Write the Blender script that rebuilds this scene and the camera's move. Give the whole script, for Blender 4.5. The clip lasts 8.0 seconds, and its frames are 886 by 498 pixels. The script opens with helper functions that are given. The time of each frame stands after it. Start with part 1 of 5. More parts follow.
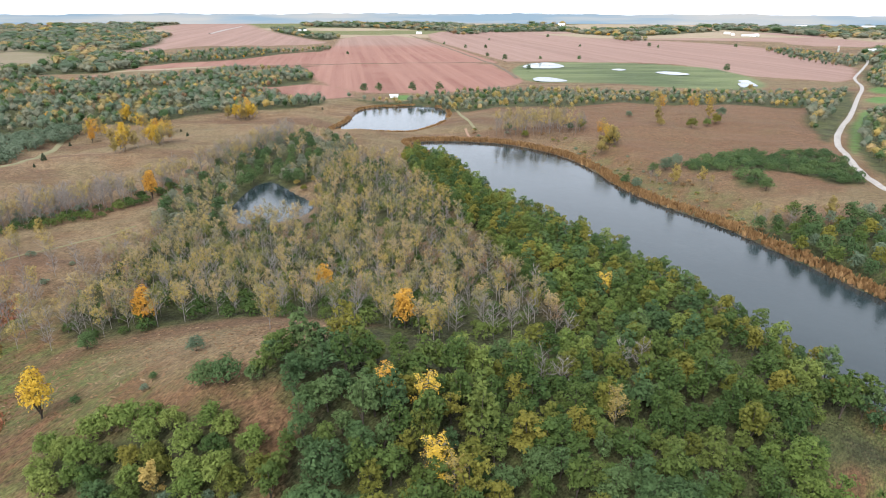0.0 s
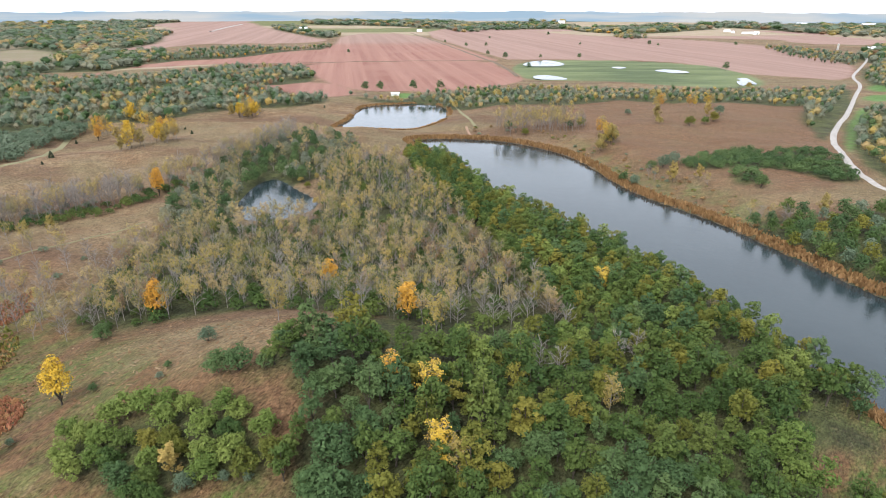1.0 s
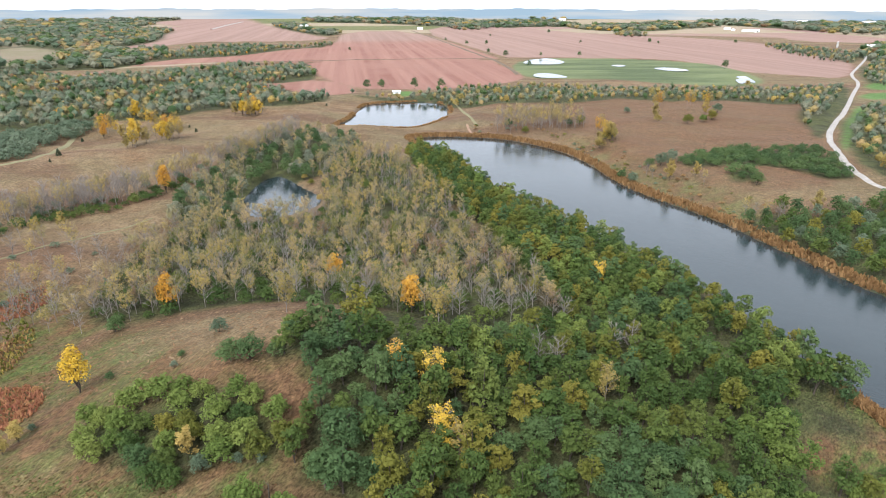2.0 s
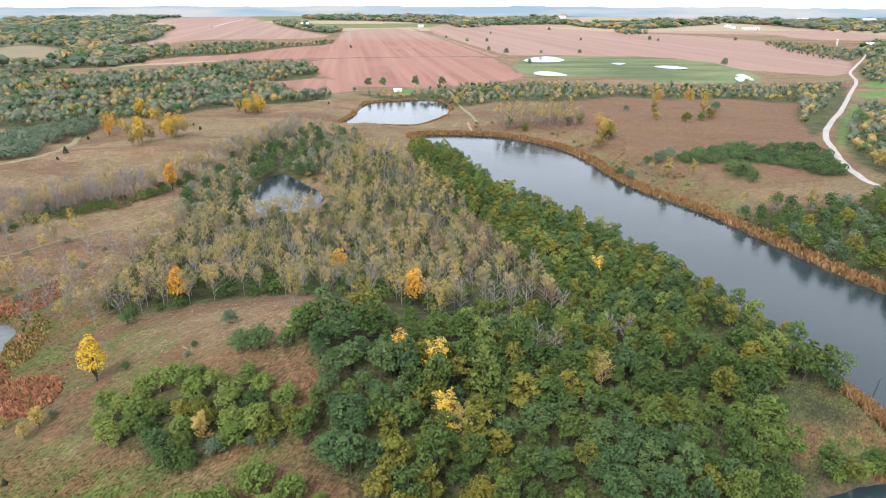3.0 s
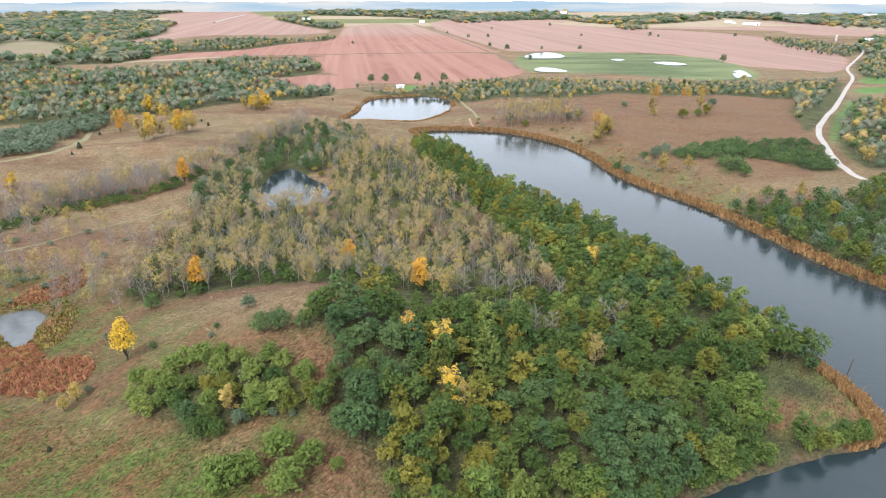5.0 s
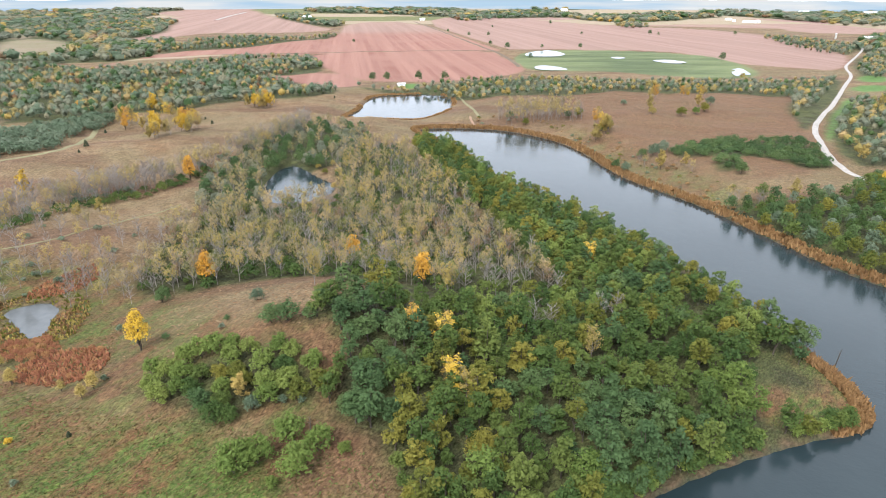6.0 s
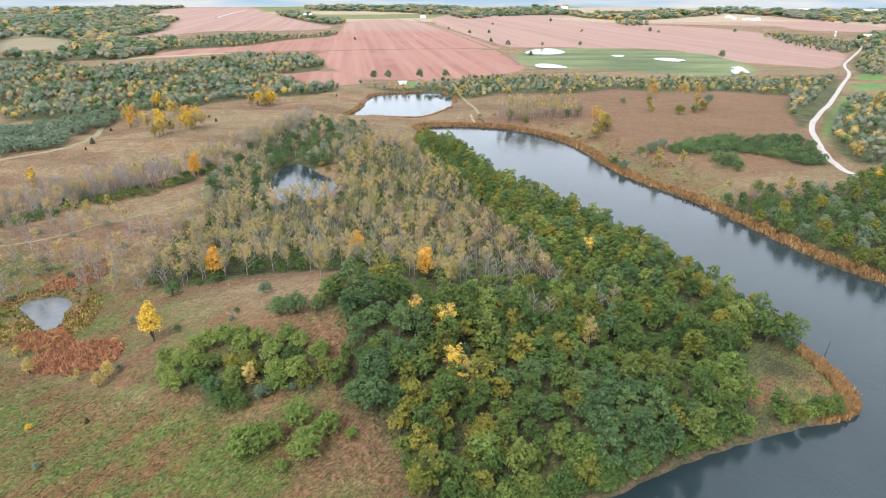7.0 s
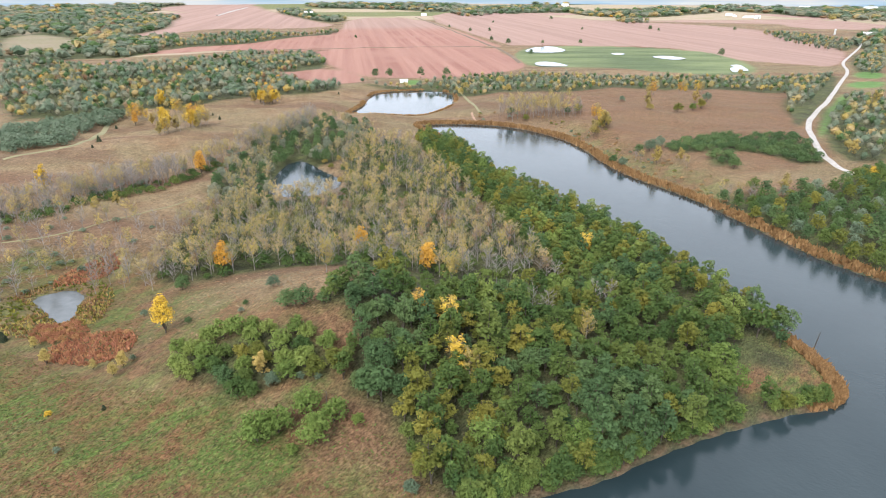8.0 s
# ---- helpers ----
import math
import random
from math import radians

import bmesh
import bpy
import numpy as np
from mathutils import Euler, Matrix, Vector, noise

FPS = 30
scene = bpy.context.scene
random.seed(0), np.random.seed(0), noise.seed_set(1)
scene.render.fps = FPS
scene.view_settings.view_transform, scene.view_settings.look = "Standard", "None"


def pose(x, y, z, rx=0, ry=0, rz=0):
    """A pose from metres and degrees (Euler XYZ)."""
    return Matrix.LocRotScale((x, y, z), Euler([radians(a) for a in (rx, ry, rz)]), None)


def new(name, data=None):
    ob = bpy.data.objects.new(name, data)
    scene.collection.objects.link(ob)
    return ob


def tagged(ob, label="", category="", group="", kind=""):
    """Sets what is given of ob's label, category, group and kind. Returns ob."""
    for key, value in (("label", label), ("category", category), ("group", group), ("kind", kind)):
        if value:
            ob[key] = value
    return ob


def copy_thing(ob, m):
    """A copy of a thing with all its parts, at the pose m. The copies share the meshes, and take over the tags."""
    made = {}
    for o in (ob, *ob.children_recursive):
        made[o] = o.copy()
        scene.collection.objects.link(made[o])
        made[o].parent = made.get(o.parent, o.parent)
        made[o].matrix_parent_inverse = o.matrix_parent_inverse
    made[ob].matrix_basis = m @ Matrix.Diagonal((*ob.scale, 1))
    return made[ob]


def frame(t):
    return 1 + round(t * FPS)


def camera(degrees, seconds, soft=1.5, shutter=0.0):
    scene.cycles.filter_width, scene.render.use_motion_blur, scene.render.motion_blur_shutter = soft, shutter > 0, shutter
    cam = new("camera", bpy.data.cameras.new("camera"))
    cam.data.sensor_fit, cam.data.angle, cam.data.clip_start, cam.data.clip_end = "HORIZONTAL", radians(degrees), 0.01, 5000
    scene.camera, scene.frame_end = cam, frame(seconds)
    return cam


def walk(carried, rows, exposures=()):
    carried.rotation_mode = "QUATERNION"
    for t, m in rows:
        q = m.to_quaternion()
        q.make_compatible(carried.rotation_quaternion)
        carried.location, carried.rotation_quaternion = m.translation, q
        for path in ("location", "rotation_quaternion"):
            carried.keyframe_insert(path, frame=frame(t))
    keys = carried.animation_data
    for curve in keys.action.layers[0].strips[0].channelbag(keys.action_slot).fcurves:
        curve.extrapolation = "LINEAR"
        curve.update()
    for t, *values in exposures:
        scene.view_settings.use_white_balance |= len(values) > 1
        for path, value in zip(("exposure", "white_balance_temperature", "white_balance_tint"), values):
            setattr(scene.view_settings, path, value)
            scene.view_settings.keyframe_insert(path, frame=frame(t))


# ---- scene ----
cam = camera(71.0, 8.0, 0.9)
# seconds, eye x y z, yaw, degrees below the horizon, lean
ROWS = [
    (0.0, 0.0, 0.0, 80.0, 0.0, 21.285, 0.106),
    (1.0, -0.42, -5.08, 81.19, 0.037, 21.503, 0.101),
    (2.0, -0.85, -10.17, 82.4, 0.075, 21.72, 0.095),
    (3.0, -1.29, -15.27, 83.63, 0.112, 21.938, 0.09),
    (4.0, -1.73, -20.39, 84.88, 0.15, 22.155, 0.084),
    (5.0, -2.18, -25.53, 86.15, 0.187, 22.371, 0.079),
    (6.0, -2.63, -30.67, 87.44, 0.224, 22.588, 0.073),
    (7.0, -3.09, -35.83, 88.75, 0.262, 22.804, 0.068),
    (8.0, -3.56, -41.01, 90.07, 0.299, 23.02, 0.062),
]
walk(cam, [(t, pose(x, y, z, 90 - down, 0, yaw) @ pose(0, 0, 0, 0, 0, lean)) for t, x, y, z, yaw, down, lean in ROWS],
     [(0.0, 1.4, 6400, 10), (1.5, 1.46, 6400, 10), (3.0, 1.57, 6400, 10), (5.0, 1.65, 6400, 10), (8.0, 1.7, 6400, 10)])

# ---------------------------------------------------------------- overcast daylight
SUN_HIGH, SUN_ROUND = 48.0, 205.0
world = bpy.data.worlds.new("overcast_sky")
scene.world = world
world.use_nodes = True
wn, wl = world.node_tree.nodes, world.node_tree.links
sky = wn.new("ShaderNodeTexSky")
sky.sky_type, sky.sun_disc = "NISHITA", False
sky.sun_elevation, sky.sun_rotation = radians(SUN_HIGH), radians(SUN_ROUND)
sky.air_density, sky.dust_density, sky.ozone_density = 1.0, 3.0, 1.0
veil = wn.new("ShaderNodeHueSaturation")
veil.inputs["Saturation"].default_value = 0.22
wl.new(sky.outputs[0], veil.inputs["Color"])
cloud = wn.new("ShaderNodeMix")
cloud.data_type = "RGBA"
cloud.inputs[0].default_value = 0.75
cloud.inputs[7].default_value = (7.6, 8.2, 9.3, 1)
wl.new(veil.outputs[0], cloud.inputs[6])
wl.new(cloud.outputs[2], wn["Background"].inputs["Color"])
wn["Background"].inputs["Strength"].default_value = 0.097
sun = new("sun", bpy.data.lights.new("sun", "SUN"))
sun.data.energy, sun.data.angle, sun.data.color = 1.4, radians(20), (1.0, 0.97, 0.93)
sun.matrix_world = pose(0, 0, 200, 90 - SUN_HIGH, 0, 180 - SUN_ROUND)

# ---------------------------------------------------------------- plan of the land
def rounded(points, times=2, closed=True):
    """Corner-cut outline of a plan."""
    p = np.array(points, float)
    for _ in range(times):
        q = np.roll(p, -1, 0)
        if closed:
            p = np.stack([p * 0.75 + q * 0.25, p * 0.25 + q * 0.75], 1).reshape(-1, 2)
        else:
            a, b = p[:-1], p[1:]
            mid = np.stack([a * 0.75 + b * 0.25, a * 0.25 + b * 0.75], 1).reshape(-1, 2)
            p = np.concatenate([p[:1], mid, p[-1:]])
    return p


def edge_distance(x, y, outline, closed=True):
    best = np.full(x.shape, 1e9)
    n = len(outline)
    for i in range(n if closed else n - 1):
        ax, ay = outline[i]
        bx, by = outline[(i + 1) % n]
        dx, dy = bx - ax, by - ay
        f = np.clip(((x - ax) * dx + (y - ay) * dy) / max(dx * dx + dy * dy, 1e-9), 0, 1)
        best = np.minimum(best, np.hypot(x - ax - f * dx, y - ay - f * dy))
    return best


def outside(x, y, outline):
    """Distance to an outline, negative within it."""
    inner = np.zeros(x.shape, bool)
    n = len(outline)
    for i in range(n):
        ax, ay = outline[i]
        bx, by = outline[(i + 1) % n]
        if ay != by:
            inner ^= ((ay > y) != (by > y)) & (x < (bx - ax) * (y - ay) / (by - ay) + ax)
    return np.where(inner, -1, 1) * edge_distance(x, y, outline)


def ramp(v, a, b):
    f = np.clip((v - a) / (b - a), 0, 1)
    return f * f * (3 - 2 * f)


LAKE = rounded([
    (-60, -40), (-20, 28), (3, 46), (13, 50), (27, 54), (39, 61), (52, 67), (65, 72), (77, 76), (84, 77), (90, 80), (93, 85), (94, 94), (92, 106),
    (89, 118), (85, 138), (80.5, 160), (70, 180), (58, 206), (45, 223), (32, 247), (20, 269), (13, 298), (7, 326), (-2, 349), (-24, 386),
    (-16, 393), (0, 395), (20, 393), (36, 388), (53, 374), (69, 352), (78, 327), (83, 291), (91, 264), (102, 245), (111, 226), (117, 204),
    (122, 189), (126, 175), (130, 163), (136, 152), (150, 130), (200, 80), (260, 0), (240, -120), (60, -160)], 1)
MARSH_POND = rounded([(-134, 130), (-129, 135), (-122, 137), (-116, 132), (-115, 126), (-113, 120), (-112, 114), (-116, 114), (-121, 119), (-127, 124)])
WOOD_POND = rounded([(-88, 236), (-91, 255), (-92, 275), (-90, 290), (-85, 297), (-77, 289), (-68, 275), (-57, 262), (-54, 248), (-62, 234), (-76, 230)])
NORTH_POND = rounded([
    (-79, 430), (-71, 461), (-71, 501), (-68, 531), (-50, 540), (-19, 546), (1, 532), (4, 493), (-1, 461), (-16, 431), (-25, 422), (-46, 427), (-64, 432)])
WETLAND_PONDS = [rounded(p, 1) for p in (
    [(110, 903), (129, 950), (158, 970), (169, 930), (170, 896), (151, 869), (123, 869), (110, 878)],
    [(102, 741), (115, 760), (131, 748), (142, 712), (124, 706), (103, 711)],
    [(221, 857), (239, 873), (244, 850), (228, 838)],
    [(268, 821), (292, 830), (309, 794), (286, 775), (268, 797)],
    [(330, 722), (347, 731), (341, 706), (330, 664), (322, 672), (306, 650), (318, 694), (330, 704)])]
WATERS = [LAKE, MARSH_POND, WOOD_POND, NORTH_POND]
# knolls: x, y, height, reach east, north and south
KNOLLS = [(-30, 101, 15.0, 29, 28, 20), (-150, 163, 4.5, 38, 18, 18), (-205, 330, 2.0, 70, 60, 60), (-120, 430, 3.0, 60, 50, 50), (170, 285, 3.0, 55, 60, 60), (200, 420, 4.0, 80, 80, 80), (110, 470, 3.0, 70, 50, 50)]


def swell(x, y):
    return (np.sin(x * 0.071 + 1.3 + 0.8 * np.sin(y * 0.033)) * np.sin(y * 0.058 + 0.4) + 0.6 * np.sin(x * 0.031 - y * 0.043 + 2.0)
            + 0.35 * np.sin(x * 0.16 + y * 0.11) * np.sin(y * 0.19 - x * 0.05 + 1.0))


def land(x, y):
    """Height of the ground; the water lies at 0."""
    x, y = np.broadcast_arrays(np.asarray(x, float), np.asarray(y, float))
    shore = np.full(x.shape, 1e9)
    for w in WATERS:
        shore = np.minimum(shore, outside(x, y, w))
    reach = np.hypot(x, y)
    hill = sum(h * np.exp(-((x - a) / r) ** 2 / 2 - ((y - b) / np.where(y > b, n, s)) ** 2 / 2) for a, b, h, r, n, s in KNOLLS)
    low = ramp(x, -80, -105) * ramp(y, 150, 125)
    z = 0.35 + 1.0 * ramp(shore, 0, 5) + 1.2 * ramp(shore, 5, 40) * (1 - 0.9 * low)
    z = z + ramp(shore, 2, 30) * (hill + (0.3 + 1.1 * ramp(reach, 120, 300) * ramp(reach, 680, 520)) * (swell(x, y) + 0.4) * (1 - 0.6 * low))
    z = np.where(shore > 0, z, 0.35 * ramp(shore, -1.0, 0.3))
    z = np.where(shore < 0, np.maximum(-3.0, 0.35 + 0.45 * shore), z)
    return z + 8 * np.clip((reach - 2600) / 2200, 0, 1) ** 1.6

PLAN = {}
PLAN["green_wood"] = [(3, 44), (-2, 47), (-6, 51), (-13, 61), (-16, 71), (-24, 70), (-27, 76), (-25, 82), (-25, 88), (-29, 96), (-34, 97), (-35, 98), (-34, 103), (-17, 107), (-2, 109), (14, 118), (33, 134), (29, 152), (20, 171), (13, 206), (4, 239), (-12, 281), (-23, 336), (-12, 352), (6, 318), (17, 272), (28, 247), (41, 223), (54, 206), (66, 180), (77, 158), (82, 137), (86, 118), (87, 103), (82, 89), (73, 93), (66, 89), (64, 78), (75, 78), (76, 74), (60, 68), (39, 59), (20, 50), (12, 47)]
PLAN["aspen_wood"] = [(-87, 131), (-100, 142), (-101, 154), (-100, 160), (-106, 196), (-83, 220), (-52, 229), (-49, 242), (-60, 282), (-59, 319), (-34, 334), (-17, 290), (2, 236), (11, 205), (19, 170), (27, 150), (30, 136), (21, 134), (7, 126), (-18, 126), (-45, 139), (-66, 137)]
PLAN["pond_wood"] = [(-100, 200), (-110, 222), (-115, 262), (-116, 305), (-110, 345), (-92, 378), (-58, 376), (-46, 340), (-56, 304), (-64, 285), (-74, 280), (-80, 275), (-80, 262), (-82, 235), (-88, 205)]
PLAN["point_wood"] = [(64, 105), (78, 107), (88, 102), (90, 108), (87, 122), (82, 132), (77, 128), (74, 116)]
PLAN["spit"] = [(0, 44), (40, 60), (70, 72), (97, 80), (98, 104), (86, 125), (78, 160), (50, 140), (20, 70)]
PLAN["aspen_row"] = [(-183, 174), (-179, 186), (-169, 192), (-165, 205), (-148, 224), (-131, 251), (-119, 277), (-105, 314), (-89, 368), (-92, 394), (-111, 338), (-124, 291), (-136, 266), (-158, 246), (-170, 223), (-181, 211), (-189, 202), (-197, 194)]
PLAN["row_shrubs"] = [(-182, 179), (-165, 187), (-157, 200), (-146, 220), (-128, 245), (-117, 270), (-121, 277), (-133, 257), (-151, 230), (-162, 209), (-172, 197), (-188, 188)]
PLAN["left_sparse"] = [(-165, 144), (-154, 149), (-146, 156), (-132, 155), (-124, 147), (-128, 140), (-134, 134), (-138, 124), (-147, 117)]
PLAN["left_sparse2"] = [(-127, 159), (-104, 157), (-89, 139), (-89, 129), (-106, 132), (-110, 126), (-123, 143)]
PLAN["slope_sparse"] = [(-175, 187), (-156, 195), (-128, 190), (-102, 172), (-96, 156), (-115, 150), (-144, 147), (-165, 165)]
PLAN["shrub_cluster"] = [(-70, 80), (-70, 88), (-57, 90), (-40, 89), (-32, 84), (-26, 80), (-27, 76), (-34, 74), (-40, 76), (-43, 72), (-49, 71), (-53, 72), (-56, 77), (-62, 77)]
PLAN["left_thicket"] = [(-291, 356), (-266, 353), (-265, 389), (-240, 402), (-225, 391), (-223, 374), (-235, 349), (-213, 298), (-238, 297), (-240, 280)]
PLAN["west_wood"] = [(-300, 372), (-282, 399), (-245, 414), (-197, 426), (-182, 445), (-157, 478), (-100, 500), (-103, 564), (-138, 653), (-156, 771), (-197, 848), (-280, 840), (-333, 726), (-392, 708), (-395, 664), (-450, 717), (-500, 734), (-541, 734)]
PLAN["west_wood_2"] = [(-677, 776), (-570, 777), (-462, 777), (-435, 795), (-387, 838), (-453, 925), (-515, 1142), (-601, 1194), (-611, 1498), (-766, 1897), (-988, 2017), (-1083, 2548), (-1943, 2380)]
PLAN["mid_wood"] = [(-425, 908), (-454, 1091), (-401, 1239), (-274, 1161), (-227, 1326), (-203, 1205), (-244, 1092), (-264, 996), (-298, 926), (-349, 883)]
PLAN["mid_wood_2"] = [(-457, 794), (-422, 829), (-384, 830), (-421, 899), (-464, 1116), (-568, 1168), (-555, 951)]
PLAN["lake_belt"] = [(-94, 560), (-51, 554), (-20, 572), (2, 596), (61, 629), (99, 644), (171, 599), (287, 620), (306, 611), (365, 624), (413, 638), (356, 549), (292, 506), (248, 516), (194, 531), (77, 496), (39, 490), (-50, 542)]
PLAN["ne_wood"] = [(630, 1305), (672, 1253), (670, 1149), (660, 1044), (647, 1001), (552, 870), (552, 948), (561, 1052)]
PLAN["ne_wood_2"] = [(660, 1044), (812, 1184), (626, 896), (618, 931)]
PLAN["road_wood_w"] = [(259, 454), (312, 525), (367, 568), (351, 532), (292, 454), (240, 378), (222, 355), (229, 379)]
PLAN["road_wood_e"] = [(261, 405), (304, 458), (328, 484), (360, 506), (387, 489), (272, 296), (204, 267), (204, 292)]
PLAN["road_wood_f"] = [(514, 791), (611, 913), (632, 905), (464, 645), (435, 644)]
PLAN["hedge"] = [(121, 307), (145, 328), (173, 324), (200, 325), (202, 311), (193, 274), (184, 265), (173, 272), (162, 292), (143, 284), (122, 293)]
PLAN["bank_wood"] = [(121, 222), (134, 230), (144, 219), (158, 223), (174, 230), (198, 251), (215, 262), (251, 244), (157, 124), (136, 138), (132, 152), (124, 166), (120, 184), (116, 204), (114, 217)]
PLAN["hedge_b"] = [(133, 276), (149, 284), (144, 266), (130, 262)]
PLAN["aspen_east"] = [(31, 408), (44, 441), (70, 442), (97, 428), (91, 396), (59, 395), (40, 393)]
PLAN["far_belt_1"] = [(-360, 1769), (-309, 1839), (-263, 1691), (-314, 1604), (-610, 2254), (-593, 2524), (-434, 2151)]
PLAN["far_belt_2"] = [(12, 1849), (202, 2172), (410, 2285), (433, 1938), (581, 1869), (870, 2201), (982, 2289), (839, 2732), (507, 2843), (18, 2736)]
PLAN["far_belt_3"] = [(257, 3412), (449, 3123), (946, 3092), (1084, 2063), (1162, 1724), (1524, 2283), (1210, 2779), (667, 3766), (294, 3913)]
PLAN["far_belt_4"] = [(-1070, 1530), (-1074, 1826), (-1126, 2495), (-1188, 2993), (-1456, 3696), (-1915, 2809)]
PLAN["far_belt_5"] = [(-609, 2698), (-202, 2535), (14, 2170), (142, 2850), (-268, 3409), (-669, 3372)]
PLAN["far_belt_6"] = [(481, 1860), (531, 1704), (492, 1573), (427, 1616)]
PLAN["ne_wood_3"] = [(670, 1061), (820, 1010), (1091, 1368), (908, 1332)]
PLAN["east_far"] = [(987, 1871), (1177, 1481), (1984, 2549), (1390, 2666)]
PLAN["field_near"] = [(-180, 838), (-132, 691), (-79, 609), (-9, 607), (58, 655), (92, 709), (88, 796), (72, 874), (73, 944), (-82, 960), (-192, 899)]
PLAN["field_near_w"] = [(-238, 676), (-190, 638), (-105, 557), (-77, 599), (-134, 699), (-180, 647)]
PLAN["field_mid"] = [(-407, 698), (-427, 750), (-407, 846), (-301, 907), (-192, 899), (74, 953), (84, 979), (-97, 1925), (-285, 1837), (-212, 1229), (-282, 1151), (-321, 1002), (-419, 932)]
PLAN["field_pale"] = [(-435, 793), (-384, 828), (-304, 890), (-323, 898), (-410, 837)]
PLAN["field_nw"] = [(-596, 1149), (-605, 1384), (-715, 1653), (-821, 2087), (-1131, 2555), (-1226, 2896), (-914, 3115), (-628, 2322), (-338, 1655), (-255, 1498), (-335, 1385), (-460, 1393), (-539, 1341), (-519, 1080)]
PLAN["field_east"] = [(-70, 1873), (15, 2343), (171, 2257), (437, 1685), (591, 1581), (670, 1364), (602, 1111), (583, 920), (520, 807), (450, 711), (411, 737), (365, 789), (361, 832), (338, 971), (121, 987), (93, 979)]
PLAN["field_ne"] = [(892, 1774), (1033, 1523), (937, 1374), (752, 1408)]
PLAN["field_ne2"] = [(436, 3025), (1043, 3416), (1284, 2953), (927, 2644), (630, 2372), (483, 2259)]
PLAN["wetland"] = [(116, 948), (182, 985), (271, 965), (358, 907), (372, 829), (360, 720), (330, 650), (275, 631), (238, 663), (188, 700), (142, 700), (96, 705), (83, 825)]
PLAN["lawn_a"] = [(448, 669), (471, 655), (443, 612), (415, 619)]
PLAN["lawn_b"] = [(389, 586), (432, 595), (404, 552), (365, 545)]
PLAN["lawn_c"] = [(-51, 587), (-29, 594), (-26, 571), (-44, 563)]
PLAN["lawn_d"] = [(642, 2268), (794, 2373), (657, 2007), (565, 1929)]
PLAN["lawn_e"] = [(316, 479), (344, 511), (341, 497), (293, 439), (213, 315), (228, 345)]
PLAN["lawn_f"] = [(-847, 1225), (-928, 1495), (-834, 1304), (-776, 1147)]
PLAN["wet_pale"] = [(-777, 1087), (-798, 1217), (-645, 1096), (-542, 879), (-564, 836), (-598, 818)]
PLAN["trail_w"] = [(-237, 277), (-226, 289), (-211, 294), (-218, 329), (-222, 353), (-232, 376), (-229, 380)]
PLAN["trail_w2"] = [(-159, 159), (-141, 164), (-132, 184), (-114, 218)]
PLAN["ramp"] = [(15, 418), (17, 401), (19, 394)]
PLAN["track_n"] = [(2, 584), (8, 542), (15, 475), (21, 418)]
PLAN["road"] = [(697, 1078), (669, 1017), (584, 895), (515, 799), (478, 747), (440, 667), (383, 586), (319, 490), (277, 432), (252, 397), (231, 363), (209, 316), (197, 284), (192, 264), (193, 251), (198, 245)]
PLAN["field_line_a"] = [(-323, 898), (-195, 917), (-81, 952), (75, 970)]
PLAN["field_line_b"] = [(-97, 1925), (8, 1335), (53, 1048), (81, 892), (86, 744)]
PLAN["road_far"] = [(-706, 1983), (-777, 2347), (-833, 2721)]
PLAN["green_meadow"] = [(-142, 102), (-121, 99), (-109, 93), (-80, 78), (-52, 72), (-41, 69), (-32, 73), (-21, 67), (-7, 53), (0, 40), (-92, 37)]
PLAN["meadow_mix"] = [(-130, 140), (-111, 139), (-92, 121), (-80, 92), (-89, 90), (-105, 104), (-110, 124)]
PLAN["red_thicket"] = [(-118, 107), (-116, 113), (-107, 113), (-101, 106), (-106, 101), (-114, 102)]
PLAN["red_patch"] = [(-109, 98), (-105, 105), (-96, 107), (-86, 102), (-82, 94), (-88, 88), (-97, 90), (-105, 92)]
PLAN["red_marsh"] = [(-131, 136), (-130, 143), (-126, 150), (-119, 157), (-113, 150), (-116, 142), (-122, 138)]
PLAN["pond_reed"] = [(-140, 118), (-136, 134), (-127, 140), (-112, 139), (-104, 126), (-103, 110), (-112, 102), (-128, 108)]
PLAN["russet_patch"] = [(-34, 71), (-16, 70), (-7, 54), (-2, 48), (-19, 48), (-29, 58)]
PLAN["near_slope"] = [(-140, 95), (-100, 80), (-60, 70), (-10, 52), (10, 52), (5, 90), (-26, 112), (-42, 100), (-62, 106), (-80, 126), (-100, 150), (-140, 152)]
PLAN["red_slope"] = [(-52, 92), (-36, 82), (-22, 60), (-8, 48), (-2, 52), (-14, 70), (-22, 90), (-30, 104), (-44, 102)]
PLAN["red_meadow"] = [(95, 300), (120, 262), (180, 250), (215, 300), (250, 400), (300, 480), (300, 555), (100, 545), (70, 470), (90, 400)]
PLAN["clear_e"] = [(70, 100), (79, 103), (87, 97), (89, 90), (86, 84), (79, 79), (74, 82), (69, 91)]
PLAN["clear_n"] = [(63, 124), (71, 131), (76, 124), (67, 119)]
PLAN["orange_trees"] = [(-74, 138), (-184, 399), (-209, 368)]
PLAN["yellow_trees"] = [(-76, 98), (-125, 257), (-191, 369), (-173, 335), (-162, 349), (-218, 432), (-148, 447), (-140, 451), (-183, 224)]
PLAN["prairie_gold"] = [(-217, 382), (-209, 379), (-196, 407), (-185, 397), (-178, 400), (-160, 360), (-147, 468), (98, 382), (97, 357), (164, 479), (190, 479), (209, 493)]
